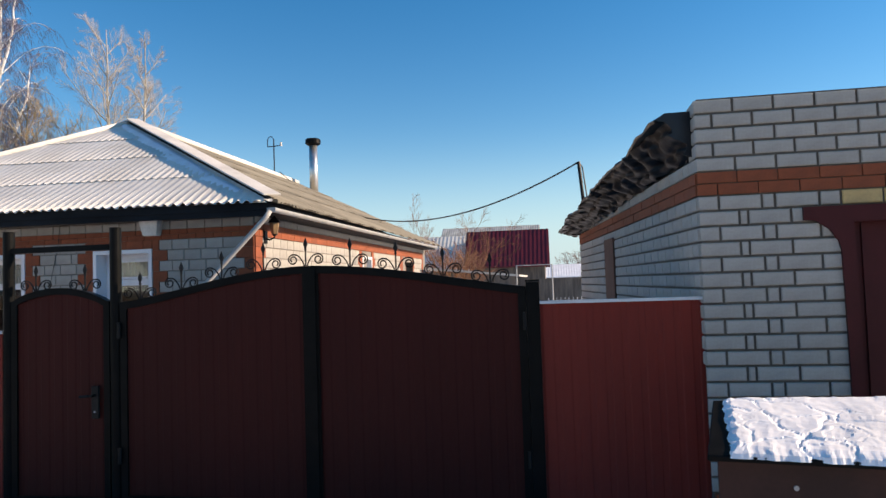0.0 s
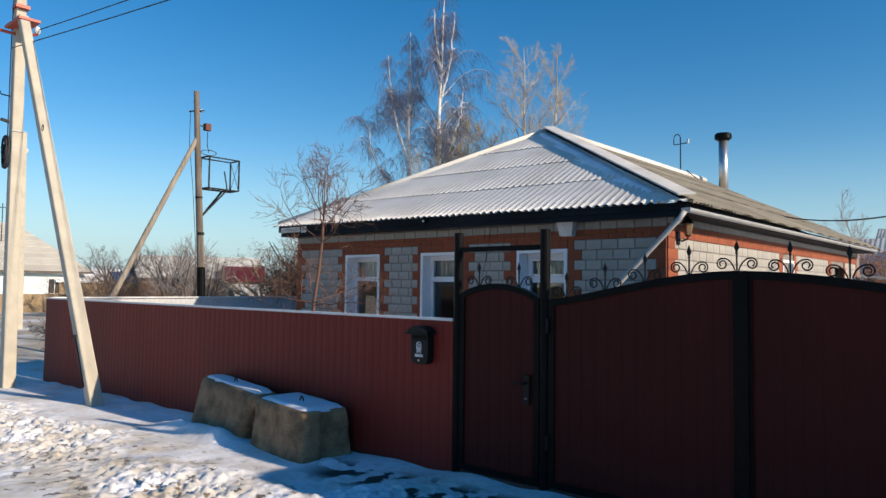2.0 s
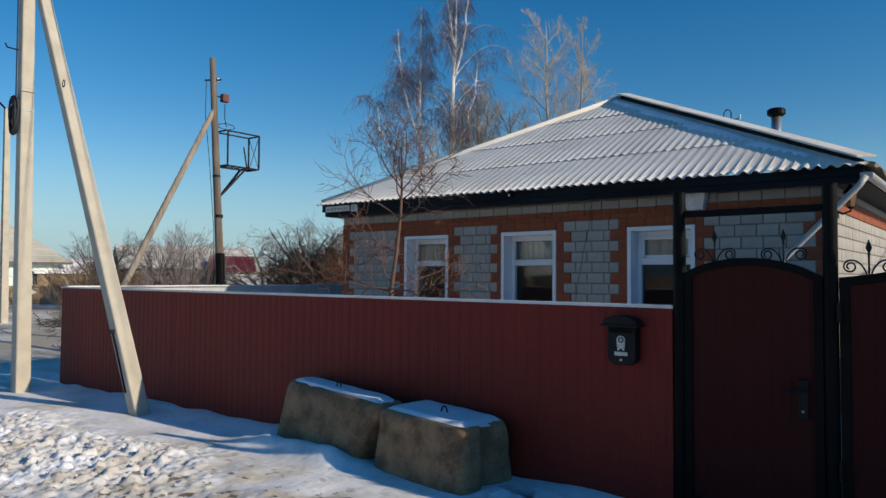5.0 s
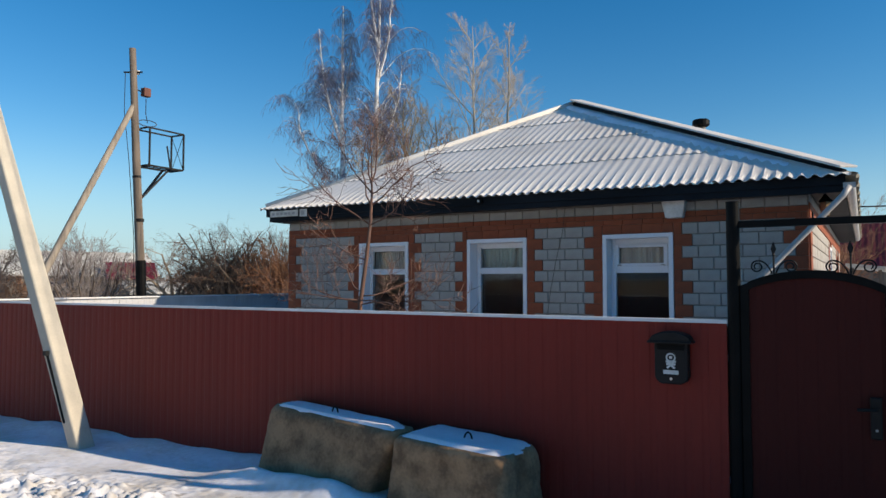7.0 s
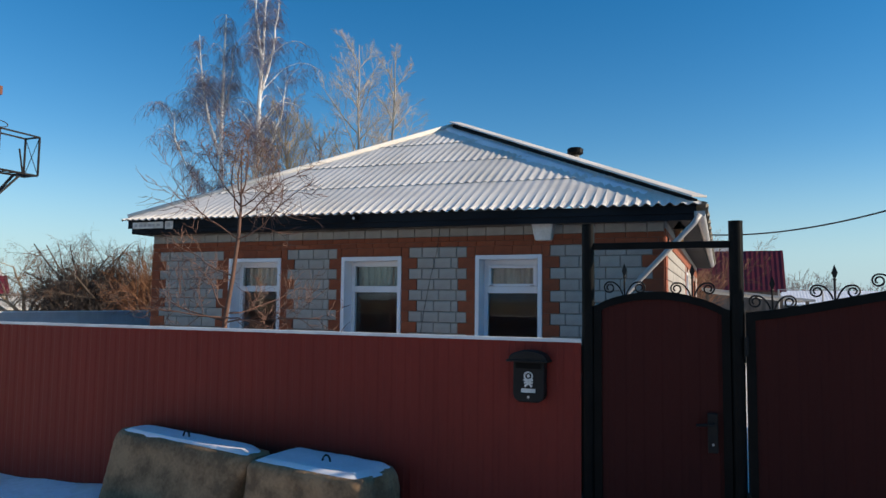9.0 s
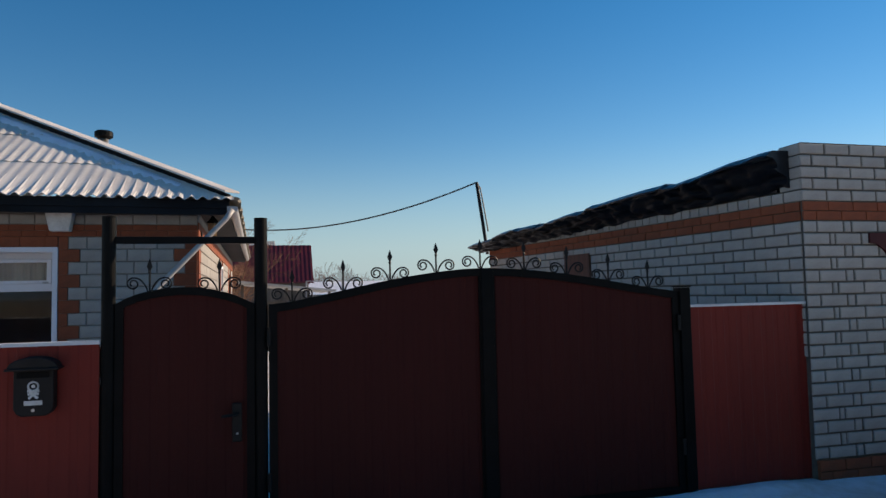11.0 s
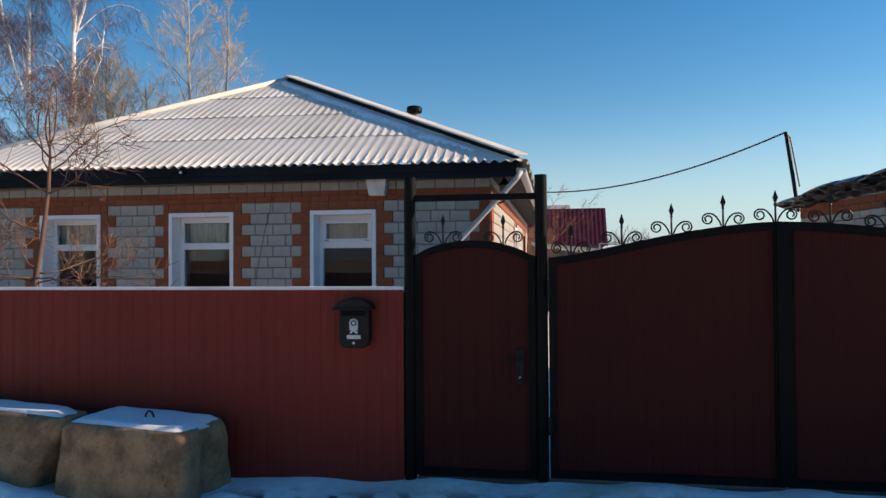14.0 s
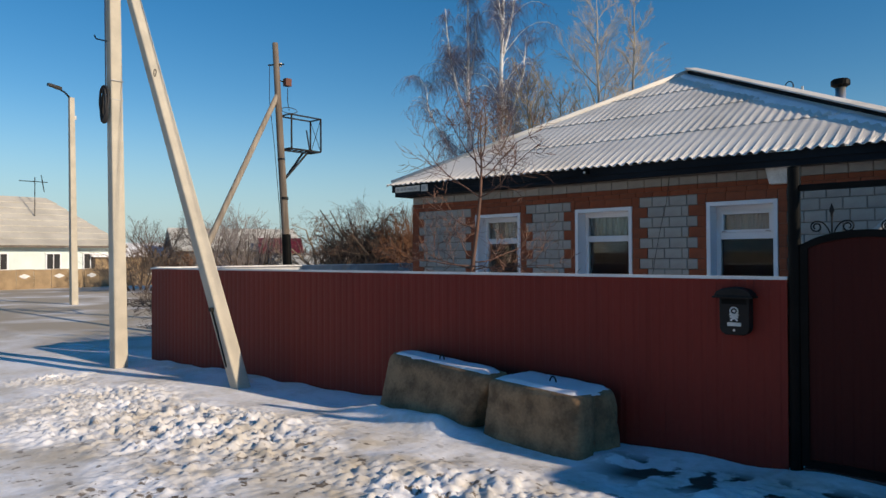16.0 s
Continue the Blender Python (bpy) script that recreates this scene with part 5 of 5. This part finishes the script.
def along(pts, u):
    n = len(pts) - 1
    i = min(n - 1, int(u * n))
    return pts[i].lerp(pts[i + 1], u * n - i)


def birch(at, height, lean, seed, leaders, reach, plume, label):
    """A weeping birch. leaders: (start, azimuth, outward metres, top height); reach: half widths by height; plume: the azimuth towards which it is fuller, and by how much."""
    rnd = random.Random(seed)
    g = thing("tree", (at[0], at[1], -0.15), label, "tree")
    trunk, crown = Build(), Build()
    foot = Vector((at[0], at[1], -0.2))
    main = stem_points(foot, foot + Vector((lean[0], lean[1], height)), Vector((0, 0, 0)), seed, 22)
    trunk.tube(main, [0.15 * (1 - k / 22) ** 0.7 + 0.012 for k in range(23)], 10)
    stems = [(main, 0.30, 0.105)]
    for start, azimuth, out, top in leaders:
        p = along(main, start)
        e = Vector((math.cos(radians(azimuth)), math.sin(radians(azimuth)), 0))
        q = Vector((p.x + e.x * out, p.y + e.y * out, top))
        pts = stem_points(p, q, e * out * 0.22, seed + azimuth, 10)
        trunk.tube(pts, [0.052 * (1 - k / 10) ** 0.7 + 0.010 for k in range(11)], 7)
        stems.append((pts, 0.1, 0.05))
    for pts, first, thick in stems:
        length_of = (pts[-1] - pts[0]).length
        for k in range(int(length_of * (1 - first) * 5.2)):
            u = first + (1 - first) * rnd.random() ** 0.9 * 0.99
            p = along(pts, u)
            a = rnd.uniform(0, 2 * math.pi)
            w = float(np.interp(p.z, [r[0] for r in reach], [r[1] for r in reach]))
            w *= 1 + plume[1] * max(0.0, math.cos(a - radians(plume[0]))) * (1 if p.z < plume[2] else 0.25)
            w *= rnd.uniform(0.55, 1.1) * (1.0 if pts is main else 0.6)
            d = Vector((math.cos(a), math.sin(a), rnd.uniform(1.1, 2.2))).normalized()
            span = w * 1.55
            lp, m, q = [p], 7, p
            for j in range(m):
                d = (d + Vector((rnd.gauss(0, 0.10), rnd.gauss(0, 0.10), -(0.02, 0.04, 0.10, 0.18, 0.30, 0.42, 0.5)[j]))).normalized()
                q = q + d * span / m
                lp.append(q)
            r0 = min(thick * (1 - u) * 0.45 + 0.008, 0.035)
            trunk.tube(lp, [r0 * (1 - 0.85 * j / m) for j in range(m + 1)], 5, False)
            for t in range(int(7 + 13 * span)):
                v = rnd.uniform(0.32, 1.0)
                q = along(lp, v)
                a2 = rnd.uniform(0, 2 * math.pi)
                td = Vector((math.cos(a2), math.sin(a2), 0.2)).normalized()
                tl = rnd.uniform(0.35, 1.25) * (0.6 + 0.5 * min(1.0, w))
                tp = [q]
                for _ in range(4):
                    td = (td + Vector((rnd.gauss(0, 0.14), rnd.gauss(0, 0.14), -0.55))).normalized()
                    q = q + td * tl / 4
                    tp.append(q)
                crown.tube(tp, [0.005, 0.0046, 0.004, 0.0032, 0.002], 3, False)
                for _ in range(2):
                    base = tp[rnd.randint(1, 3)]
                    ed = Vector((rnd.gauss(0, 0.45), rnd.gauss(0, 0.45), -0.7)).normalized()
                    crown.tube([base, base + ed * 0.15, base + ed * 0.30 + Vector((0, 0, -0.05))], [0.0042, 0.0034, 0.002], 3, False)
    part("trunk", trunk.mesh("trunk", BIRCHBARK, True), BIRCHBARK, g)
    tagged(part("crown", crown.mesh("crown", TWIG), TWIG, g), kind="stuff")


birch((-16.4, 17.7), 14.9, (0.5, 0.2), 3, ((0.66, 30, 0.65, 13.8), (0.76, 225, 0.35, 14.0), (0.45, 60, 1.2, 10.6)), [(3, 1.5), (7, 1.35), (10, 1.05), (12, 0.65), (13.5, 0.4), (15, 0.15)], (40, 0.7, 11), "tall bare birch with a forked white trunk and drooping twigs")
birch((-17.5, 17.3), 13.4, (-0.1, 0.2), 11, ((0.55, 225, 1.0, 12.1), (0.40, 215, 1.9, 9.0), (0.66, 60, 0.4, 11.9)), [(3, 1.3), (7, 1.15), (9.5, 0.95), (11, 0.6), (12.2, 0.35), (13.2, 0.12)], (219, 0.55, 9.6), "bare birch with white stems and long drooping purple twigs")


def poplar(at, height, seed, limbs, reach, label, bark=POPLARBARK, twig=POPLARTWIG, kids=(0, 15, 12), tip=0.5):
    """A bare poplar: a straight pale stem with steep limbs that carry short upturned twigs."""
    rnd = random.Random(seed)
    g = thing("tree", (at[0], at[1], -0.15), label, "tree")
    b, tips = Build(), Build()
    foot = Vector((at[0], at[1], -0.2))
    main = stem_points(foot, foot + Vector((rnd.uniform(-0.2, 0.2), 0, height)), Vector((0, 0, 0)), seed, 18)
    b.tube(main, [0.09 * (1 - k / 18) ** 0.8 + 0.010 for k in range(19)], 9)
    for k in range(limbs):
        u = 0.34 + 0.62 * (k + rnd.random()) / limbs
        a = k * 2.4 + rnd.uniform(-0.5, 0.5)
        ln = reach * (1.12 - u) ** 0.75 * rnd.uniform(0.75, 1.2)
        d = Vector((math.cos(a) * 0.75, math.sin(a) * 0.75, rnd.uniform(0.7, 1.3)))
        branch(b, along(main, u), d, ln, 0.045 * (1.1 - u) + 0.010, 2, rnd, 6, 0.11, -0.05, list(kids), 0.75, 0.3, tip, tips)
    part("trunk", b.mesh("trunk", bark, True), bark, g)
    tagged(part("crown", tips.mesh("crown", twig), twig, g), kind="stuff")


poplar((-11.65, 18.1), 11.6, 21, 21, 4.0, "bare pale poplar with long steep limbs")
poplar((-10.35, 18.25), 11.2, 33, 19, 2.7, "bare slender pale poplar with steep limbs")
poplar((-13.2, 18.0), 8.3, 43, 18, 3.6, "low bare yellowish tree with fine twigs behind the roof", TANTWIG, TANTWIG, (0, 12, 10))
poplar((-14.4, 17.4), 9.0, 41, 22, 4.0, "low bare tan tree with fine twigs behind the roof", TANTWIG, TANTWIG, (0, 13, 10))


def apple(name, at, stem, height, seed, bark, twig, label, kids, r=0.05, spread=0.7, bend=0.12, droop=-0.02, limbs=9, sides=6):
    rnd = random.Random(seed)
    z = ground_z(at[0], at[1])
    g = thing(name, (at[0], at[1], z), label, "tree" if name != "shrub" else "shrub")
    b, tips = Build(), Build()
    p = Vector((at[0], at[1], z - 0.05))
    top = p + Vector((stem[0], stem[1], stem[2]))
    mid = p.lerp(top, 0.5) + Vector((rnd.uniform(-0.05, 0.05), 0, 0))
    b.tube([p, mid, top], [r * 1.25, r * 1.05, r * 0.9], 9)
    for k in range(limbs):
        a = 2 * math.pi * (k + rnd.random() * 0.6) / limbs
        d = Vector((math.cos(a) * rnd.uniform(0.5, 1.1), math.sin(a) * rnd.uniform(0.5, 1.1), rnd.uniform(0.5, 1.2)))
        branch(b, top.lerp(mid, rnd.uniform(0, 0.5)), d, height * rnd.uniform(0.45, 0.75), r * 0.55, 2 if len(kids) == 3 else 3, rnd, sides, bend, droop, kids, spread, tips=tips)
    part("trunk", b.mesh("trunk", bark, True), bark, g)
    tagged(part("twig_crown", tips.mesh("twig_crown", twig), twig, g), kind="stuff")


# young apple tree in the front garden
rnd = random.Random(5)
g = thing("tree", (-4.95, 2.05, 0), "young bare apple tree with reddish twigs in the front garden", "tree")
b, tips = Build(), Build()
stem = [Vector(p) for p in ((-4.70, 2.05, -0.1), (-4.69, 2.05, 0.7), (-4.66, 2.06, 1.35), (-4.60, 2.1, 1.9), (-4.55, 2.12, 2.4), (-4.53, 2.12, 2.75), (-4.56, 2.15, 3.1), (-4.62, 2.2, 3.6))]
b.tube(stem, [0.034, 0.031, 0.029, 0.026, 0.021, 0.015, 0.009, 0.004], 9)
for k, (z0, dx, dy, dz, ln) in enumerate(((1.34, 1, 0.2, 0.06, 1.3), (1.36, -1, 0.1, 0.05, 1.3), (1.4, 0.8, -0.5, 0.05, 1.1), (1.4, -0.8, -0.4, 0.08, 1.1), (1.45, 0.9, 0.5, 0.15, 1.0), (1.5, -0.9, 0.3, 0.25, 1.0), (1.9, -0.9, 0.2, 0.25, 1.2), (2.35, 0.9, 0.1, 0.2, 1.3), (2.35, -0.8, -0.2, 0.5, 1.3), (2.6, 0.7, 0.3, 0.6, 1.1), (2.6, -0.4, 0.3, 0.9, 1.0), (2.75, 0.8, -0.3, 0.15, 1.1), (2.75, -0.7, 0.2, 0.6, 1.2), (2.9, 0.25, 0.1, 1, 0.8), (2.85, -0.5, 0.0, 1, 1.0))):
    i = next(j for j in range(len(stem) - 1) if stem[j].z <= z0 <= stem[j + 1].z)
    q = stem[i].lerp(stem[i + 1], (z0 - stem[i].z) / (stem[i + 1].z - stem[i].z))
    branch(b, q, Vector((dx, dy, dz)), ln, 0.011, 2, rnd, 5, 0.34, -0.04, [0, 8, 9], 0.9, tips=tips)
part("trunk", b.mesh("trunk", APPLEBARK, True), APPLEBARK, g)
tagged(part("twig_crown", tips.mesh("twig_crown", APPLEBARK), APPLEBARK, g), kind="stuff")

KF = [0, 7, 7, 6]
apple("tree", (-24.7, 14.6), (0.3, 0, 1.0), 4.2, 61, PALEWOOD, BUSHTWIG, "old spreading bare fruit tree with a pale trunk beyond the fence", KF, 0.15, 0.85, 0.22, 0.03)
apple("tree", (-22.8, 15.5), (0.5, 0, 1.5), 5.6, 62, BUSHTWIG, REDTWIG, "dense bare rusty garden tree beyond the fence", KF, 0.1, 0.85, 0.22, 0.05)
apple("tree", (-21.0, 15.6), (0.1, 0, 0.9), 4.6, 63, BUSHTWIG, BUSHTWIG, "dense dark bare garden tree beyond the fence", KF, 0.1, 0.8)
apple("tree", (-20.2, 16.3), (0.2, 0, 0.8), 4.2, 64, REDTWIG, REDTWIG, "rusty bare garden tree beside the house", KF, 0.1, 0.8)
apple("tree", (-36, 12.5), (0.2, 0, 1.2), 4.3, 65, BUSHTWIG, BUSHTWIG, "bare garden tree by the far fence", KF, 0.1, 0.75)
apple("tree", (-33, 14.5), (-0.2, 0, 1.4), 4.6, 67, BUSHTWIG, FARTREE, "bare round garden tree beyond the street", KF, 0.1, 0.75)
apple("shrub", (-11.6, 1.6), (0, 0, 0.15), 1.9, 71, BUSHTWIG, BUSHTWIG, "low bare shrub at the fence corner", KF, 0.03, 0.7)
apple("tree", (-0.3, 26), (0, 0, 1.2), 5.0, 72, REDTWIG, REDTWIG, "rusty bare tree in the back yard", KF, 0.06, 0.6)

def thicket(name, at, radii, n, seed, twig, label, thick=0.012):
    """A dense bare shrub: many fine forked stems that fan out from the ground inside an uneven outline."""
    rnd = random.Random(seed)
    g = thing(name, (at[0], at[1], -0.15), label, "shrub")
    b, stems = Build(), Build()
    for k in range(14):
        a = rnd.uniform(0, 2 * math.pi)
        p = Vector((at[0] + 0.35 * radii[0] * math.cos(a), at[1] + 0.35 * radii[1] * math.sin(a), -0.2))
        q = Vector((at[0] + 0.8 * radii[0] * math.cos(a), at[1] + 0.8 * radii[1] * math.sin(a), radii[2] * rnd.uniform(1.2, 1.75)))
        m = p.lerp(q, 0.5) + Vector((rnd.gauss(0, 0.2), rnd.gauss(0, 0.2), 0.2))
        stems.tube([p, m, q], [0.06, 0.04, 0.012], 5, False)
    for k in range(n):
        v = Vector((rnd.gauss(0, 1), rnd.gauss(0, 1), rnd.gauss(0, 1))).normalized() * rnd.random() ** 0.45
        edge = 1 + 0.28 * noise.noise(v * 2.2 + Vector((seed, 0, 0)))
        p = Vector((at[0] + v.x * radii[0] * edge, at[1] + v.y * radii[1] * edge, radii[2] * (1 + v.z * edge * 0.95)))
        d = Vector((v.x * 0.7 + rnd.gauss(0, 0.4), v.y * 0.7 + rnd.gauss(0, 0.4), 0.75 + rnd.gauss(0, 0.45))).normalized()
        ln = rnd.uniform(0.3, 0.95)
        q = p + d * ln
        r = p.lerp(q, 0.5) + Vector((rnd.gauss(0, 0.07), rnd.gauss(0, 0.07), rnd.gauss(0, 0.05)))
        b.tube([p, r, q], [thick, thick * 0.75, thick * 0.35], 3, False)
        for j in range(3):
            o = p.lerp(q, rnd.uniform(0.2, 0.9))
            e = (d + Vector((rnd.gauss(0, 0.6), rnd.gauss(0, 0.6), rnd.gauss(0, 0.5)))).normalized()
            b.tube([o, o + e * ln * rnd.uniform(0.25, 0.5)], [thick * 0.55, thick * 0.25], 3, False)
    part("stem", stems.mesh("stem", BUSHTWIG, True), BUSHTWIG, g)
    tagged(part("twig_crown", b.mesh("twig_crown", twig), twig, g), kind="stuff")


thicket("shrub", (-21.7, 15.2), (1.9, 1.8, 1.35), 1900, 81, DARKTWIG, "large dense dark bare shrub in the neighbouring garden")
thicket("shrub", (-19.7, 16.2), (1.6, 1.5, 1.6), 1100, 82, REDTWIG, "dense rusty bare shrub beside the house")
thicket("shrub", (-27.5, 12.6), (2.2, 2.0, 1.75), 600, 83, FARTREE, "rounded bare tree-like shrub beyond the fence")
thicket("shrub", (-34.5, 11.0), (2.2, 2.0, 1.0), 450, 84, BUSHTWIG, "brown bare shrub by the far street")
thicket("shrub", (-37.0, 14.5), (2.6, 2.4, 0.95), 450, 85, REDTWIG, "brown hedge of bare shrubs by the far fence")
thicket("shrub", (-39.0, 19.5), (3.0, 2.6, 0.9), 450, 86, BUSHTWIG, "low brown hedge in the far gardens")
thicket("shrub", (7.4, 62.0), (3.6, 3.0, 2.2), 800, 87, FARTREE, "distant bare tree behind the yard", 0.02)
thicket("shrub", (-0.8, 29.5), (1.5, 1.2, 1.7), 600, 88, REDTWIG, "rusty bare shrub by the red-roofed shed")
thicket("shrub", (13.5, 66.0), (3.0, 3.0, 1.8), 600, 89, FARTREE, "distant low bare tree", 0.02)

# ---- distance ----
far = thing("far_house", (-50, 8, -0.15), "pale turquoise plastered house with a grey slate roof", "house")
part("wall", Build().box(-58, -50, -0.5, 16.2, -0.2, 2.45), FARWHITE, far)
part("roof", Build().hull8([(-58.8, -1.3, 2.4), (-49.4, -1.3, 2.4), (-49.4, 16.9, 2.4), (-58.8, 16.9, 2.4), (-54.4, 3.2, 5.9), (-54.0, 3.2, 5.9), (-54.0, 13.0, 5.9), (-54.4, 13.0, 5.9)]), FARSLATE, far)
for k in range(8):
    f0, f1 = k / 8, (k + 1) / 8 + 0.012
    ends = []
    for f, lift in ((f0, 0.10), (f1, 0.03)):
        x, z, ya, yb = -49.4 - 4.6 * f, 2.4 + 3.5 * f, -1.3 + 4.5 * f, 16.9 - 3.9 * f
        ends.append([(x + 0.6 * lift, ya, z + 0.8 * lift), (x + 0.6 * lift, yb, z + 0.8 * lift)])
    (a, c), (e, d) = ends
    part("slate_row", Build().hull8([(p[0], p[1], p[2] - 0.06) for p in (a, c, d, e)] + [a, c, d, e]), FARROOF, far)
part("eave_board", Build().box(-49.5, -49.38, -1.3, 16.9, 2.28, 2.42), SHEDWOOD, far)
for y in (8.4, 11.6, 14.0):
    w = part("window", Build().box(-49.99, -49.93, y, y + 1.0, 0.75, 1.95), PVC, far)
    part("pane", Build().box(-49.928, -49.91, y + 0.1, y + 0.47, 0.85, 1.85), DARK, w)
    part("pane", Build().box(-49.928, -49.91, y + 0.53, y + 0.9, 0.85, 1.85), DARK, w)
part("aerial", Build().tube([(-52, 11.6, 4.5), (-52, 11.6, 7.2)], 0.03, 5).tube([(-52, 10.6, 6.9), (-52, 12.4, 6.9)], 0.03, 5).tube([(-52, 12.2, 6.2), (-52, 12.0, 7.4)], 0.03, 5), IRON, far)

ff = thing("far_fence", (-42, 8, -0.15), "brown board fence with pale diamond ornaments", "fence")
for k in range(24):
    y = -6 + 0.9 * k
    part("board", Build().box(-42.05, -42, y, y + 0.88, -0.2, 0.92 + 0.02 * (k % 2)), FARFENCE, ff)
    if k % 2:
        part("diamond", placed(Build().extrude([(0, -0.14), (0.3, 0), (0, 0.14), (-0.3, 0)], -0.03, -0.01), Matrix.Translation((-42 + 0.01, y + 0.4, 0.55)) @ Matrix.Rotation(math.pi / 2, 4, "Z")), WHITE, ff)


def shed(at, size, turn, roof_h, wallm, roofm, label, overhang=0.3):
    m = Matrix.Translation(at) @ Matrix.Rotation(radians(turn), 4, "Z")
    g = thing("shed", at, label, "outbuilding")
    w, d, h = size
    part("wall", placed(Build().box(-w / 2, w / 2, -d / 2, d / 2, -0.2, h), m), wallm, g)
    o = overhang
    b = Build()
    n = 2 * max(4, int((w + 2 * o) / 0.22))
    for s in (-1, 1):
        rows = [[(-w / 2 - o + (w + 2 * o) * k / n, s * (d / 2 + o), h - 0.1 + 0.022 * (k % 2)) for k in range(n + 1)], [(-w / 2 - o + (w + 2 * o) * k / n, 0, h + roof_h + 0.022 * (k % 2)) for k in range(n + 1)]]
        rows += [[(x, y, z - 0.08) for x, y, z in r] for r in reversed(rows)] + [rows[0]]
        b.grid(rows)
    part("roof", placed(b, m), roofm, g)
    part("gable", placed(Build().hull8([(-w / 2 + 0.02, -d / 2, h), (w / 2 - 0.02, -d / 2, h), (w / 2 - 0.02, d / 2, h), (-w / 2 + 0.02, d / 2, h), (-w / 2 + 0.02, -0.02, h + roof_h - 0.1), (w / 2 - 0.02, -0.02, h + roof_h - 0.1), (w / 2 - 0.02, 0.02, h + roof_h - 0.1), (-w / 2 + 0.02, 0.02, h + roof_h - 0.1)]), m), wallm, g)


shed((1.55, 34.4, 0), (4.1, 2.6, 2.5), 0, 1.95, SHEDWOOD, REDROOF, "grey plank shed with a dark red metal roof", 0.25)
shed((-2.6, 35.2, 0), (3.9, 4.0, 2.4), 0, 1.9, SHEDWOOD, ROOFSNOW, "grey shed with a snow-dusted slate roof", 0.2)
shed((-2.2, 64, 0), (9.0, 6, 4.7), 0, 2.3, SHEDWOOD, FARSLATE, "distant barn with a grey ribbed roof", 0.3)
shed((10, 58, 0), (22, 5, 1.9), 0, 1.0, SHEDWOOD, SNOW, "long low barn with a snowy roof", 0.3)
yard = thing("yard_fence", (4, 31, 0), "dark weathered plank fence across the back yard", "fence")
for k in range(30):
    x = 3.4 + 0.2 * k
    part("plank", Build().box(x, x + 0.18, 30, 30.03, -0.1, 1.62 + rng.uniform(-0.06, 0.06)), SHEDWOOD, yard)
hang = thing("clothes_frame", (4.0, 22, 0), "pale steel pipe frame in the yard", "pipe frame")
part("frame", Build().tube([(2.75, 22, -0.1), (2.75, 22, 2.2), (4.1, 22, 2.2), (4.1, 22, -0.1)], 0.03, 6), ZINC, hang)
porch = thing("porch", (1.4, 17, 0), "lean-to porch with a grey slate roof and wooden posts", "porch")
part("roof", Build().hull8([(0.4, 15.6, 2.05), (3.2, 15.9, 1.75), (3.2, 21, 1.75), (0.4, 21, 2.05), (0.4, 15.6, 2.11), (3.2, 15.9, 1.81), (3.2, 21, 1.81), (0.4, 21, 2.11)]), FARSLATE, porch)
for k in range(5):
    part("post", Build().box(0.5 + 0.62 * k, 0.58 + 0.62 * k, 16.0, 16.08, -0.1, 2.0 - 0.06 * k), SHEDWOOD, porch)
part("boards", Build().box(0.5, 3.1, 17.2, 17.25, -0.1, 1.5), SHEDWOOD, porch)

for at, size, turn, h, wm, rm, lab in (
        ((-43, 25.5, 0), (2.6, 3.0, 2.0), 60, 1.0, SHEDWOOD, REDROOF, "distant house with a red roof"),
        ((-47, 24, 0), (9, 6, 2.2), 70, 1.6, SHEDWOOD, FARSLATE, "distant low house with a grey roof"),
        ((-33, 21, 0), (4.5, 3, 1.15), 70, 0.5, SHEDWOOD, FARSLATE, "low shed with a weathered grey roof"),
        ((-27, 22, 0), (6, 3, 1.4), 60, 0.7, SHEDWOOD, FARSLATE, "low dark shed among the gardens"),
        ((-26.5, 22.5, 0), (2.6, 2.2, 1.75), 45, 0.6, YELLOWPAINT, FARSLATE, "small yellow-painted hut in the gardens"),
        ((-30, 32, 0), (4, 3, 1.4), 60, 0.8, FARWHITE, ROOFSNOW, "small pale hut in the gardens"),
        ((-52, 19, 0), (8, 5, 1.8), 85, 0.9, FARFENCE, SNOW, "distant brown outbuilding with a snowy roof")):
    shed(at, size, turn, h, wm, rm, lab)

# the opposite side of the street, behind the walker: unseen, added for window reflections
opp = thing("reflected_fence", (0, -21, 0), "plain unseen plank fence added for the windows to reflect", "fence")
for k in range(16):
    part("fence_panel", Build().box(-40 + 5 * k, -35.02 + 5 * k, -21.05, -21, -0.1, 1.7), FARFENCE, opp)
for x in (-28, -9, 12, 31):
    shed((x, -27, 0), (10, 7, 2.6), 0, 2.2, FARWHITE, ROOFSNOW, "plain unseen house added for the windows to reflect")
# woods along the horizon
b = Build()
rnd = random.Random(17)
for k in range(3600):
    a = radians(rnd.uniform(0, 360))
    r = rnd.uniform(85, 150)
    if rnd.random() < 0.35:
        a, r = radians(rnd.uniform(120, 162)), rnd.uniform(55, 85)
    x, y = r * math.cos(a), r * math.sin(a)
    hgt = (1.7 + 1.5 * noise.noise(Vector((a * 9, 0, 0)))) * (r / 90) ** 0.5 * rnd.uniform(0.6, 1.2)
    for j in range(14):
        s = Vector((x + rnd.gauss(0, 0.3), y + rnd.gauss(0, 0.3), rnd.uniform(0, 1)))
        e = s + Vector((rnd.gauss(0, 1.3), rnd.gauss(0, 1.3), hgt * rnd.uniform(0.3, 1)))
        b.tube([s, s.lerp(e, 0.5) + Vector((rnd.gauss(0, 0.2), rnd.gauss(0, 0.2), 0)), e], [0.06, 0.05, 0.015], 3, False)
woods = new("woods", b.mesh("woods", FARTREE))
tagged(woods, "distant bare thickets and gardens along the horizon", "trees", kind="stuff")
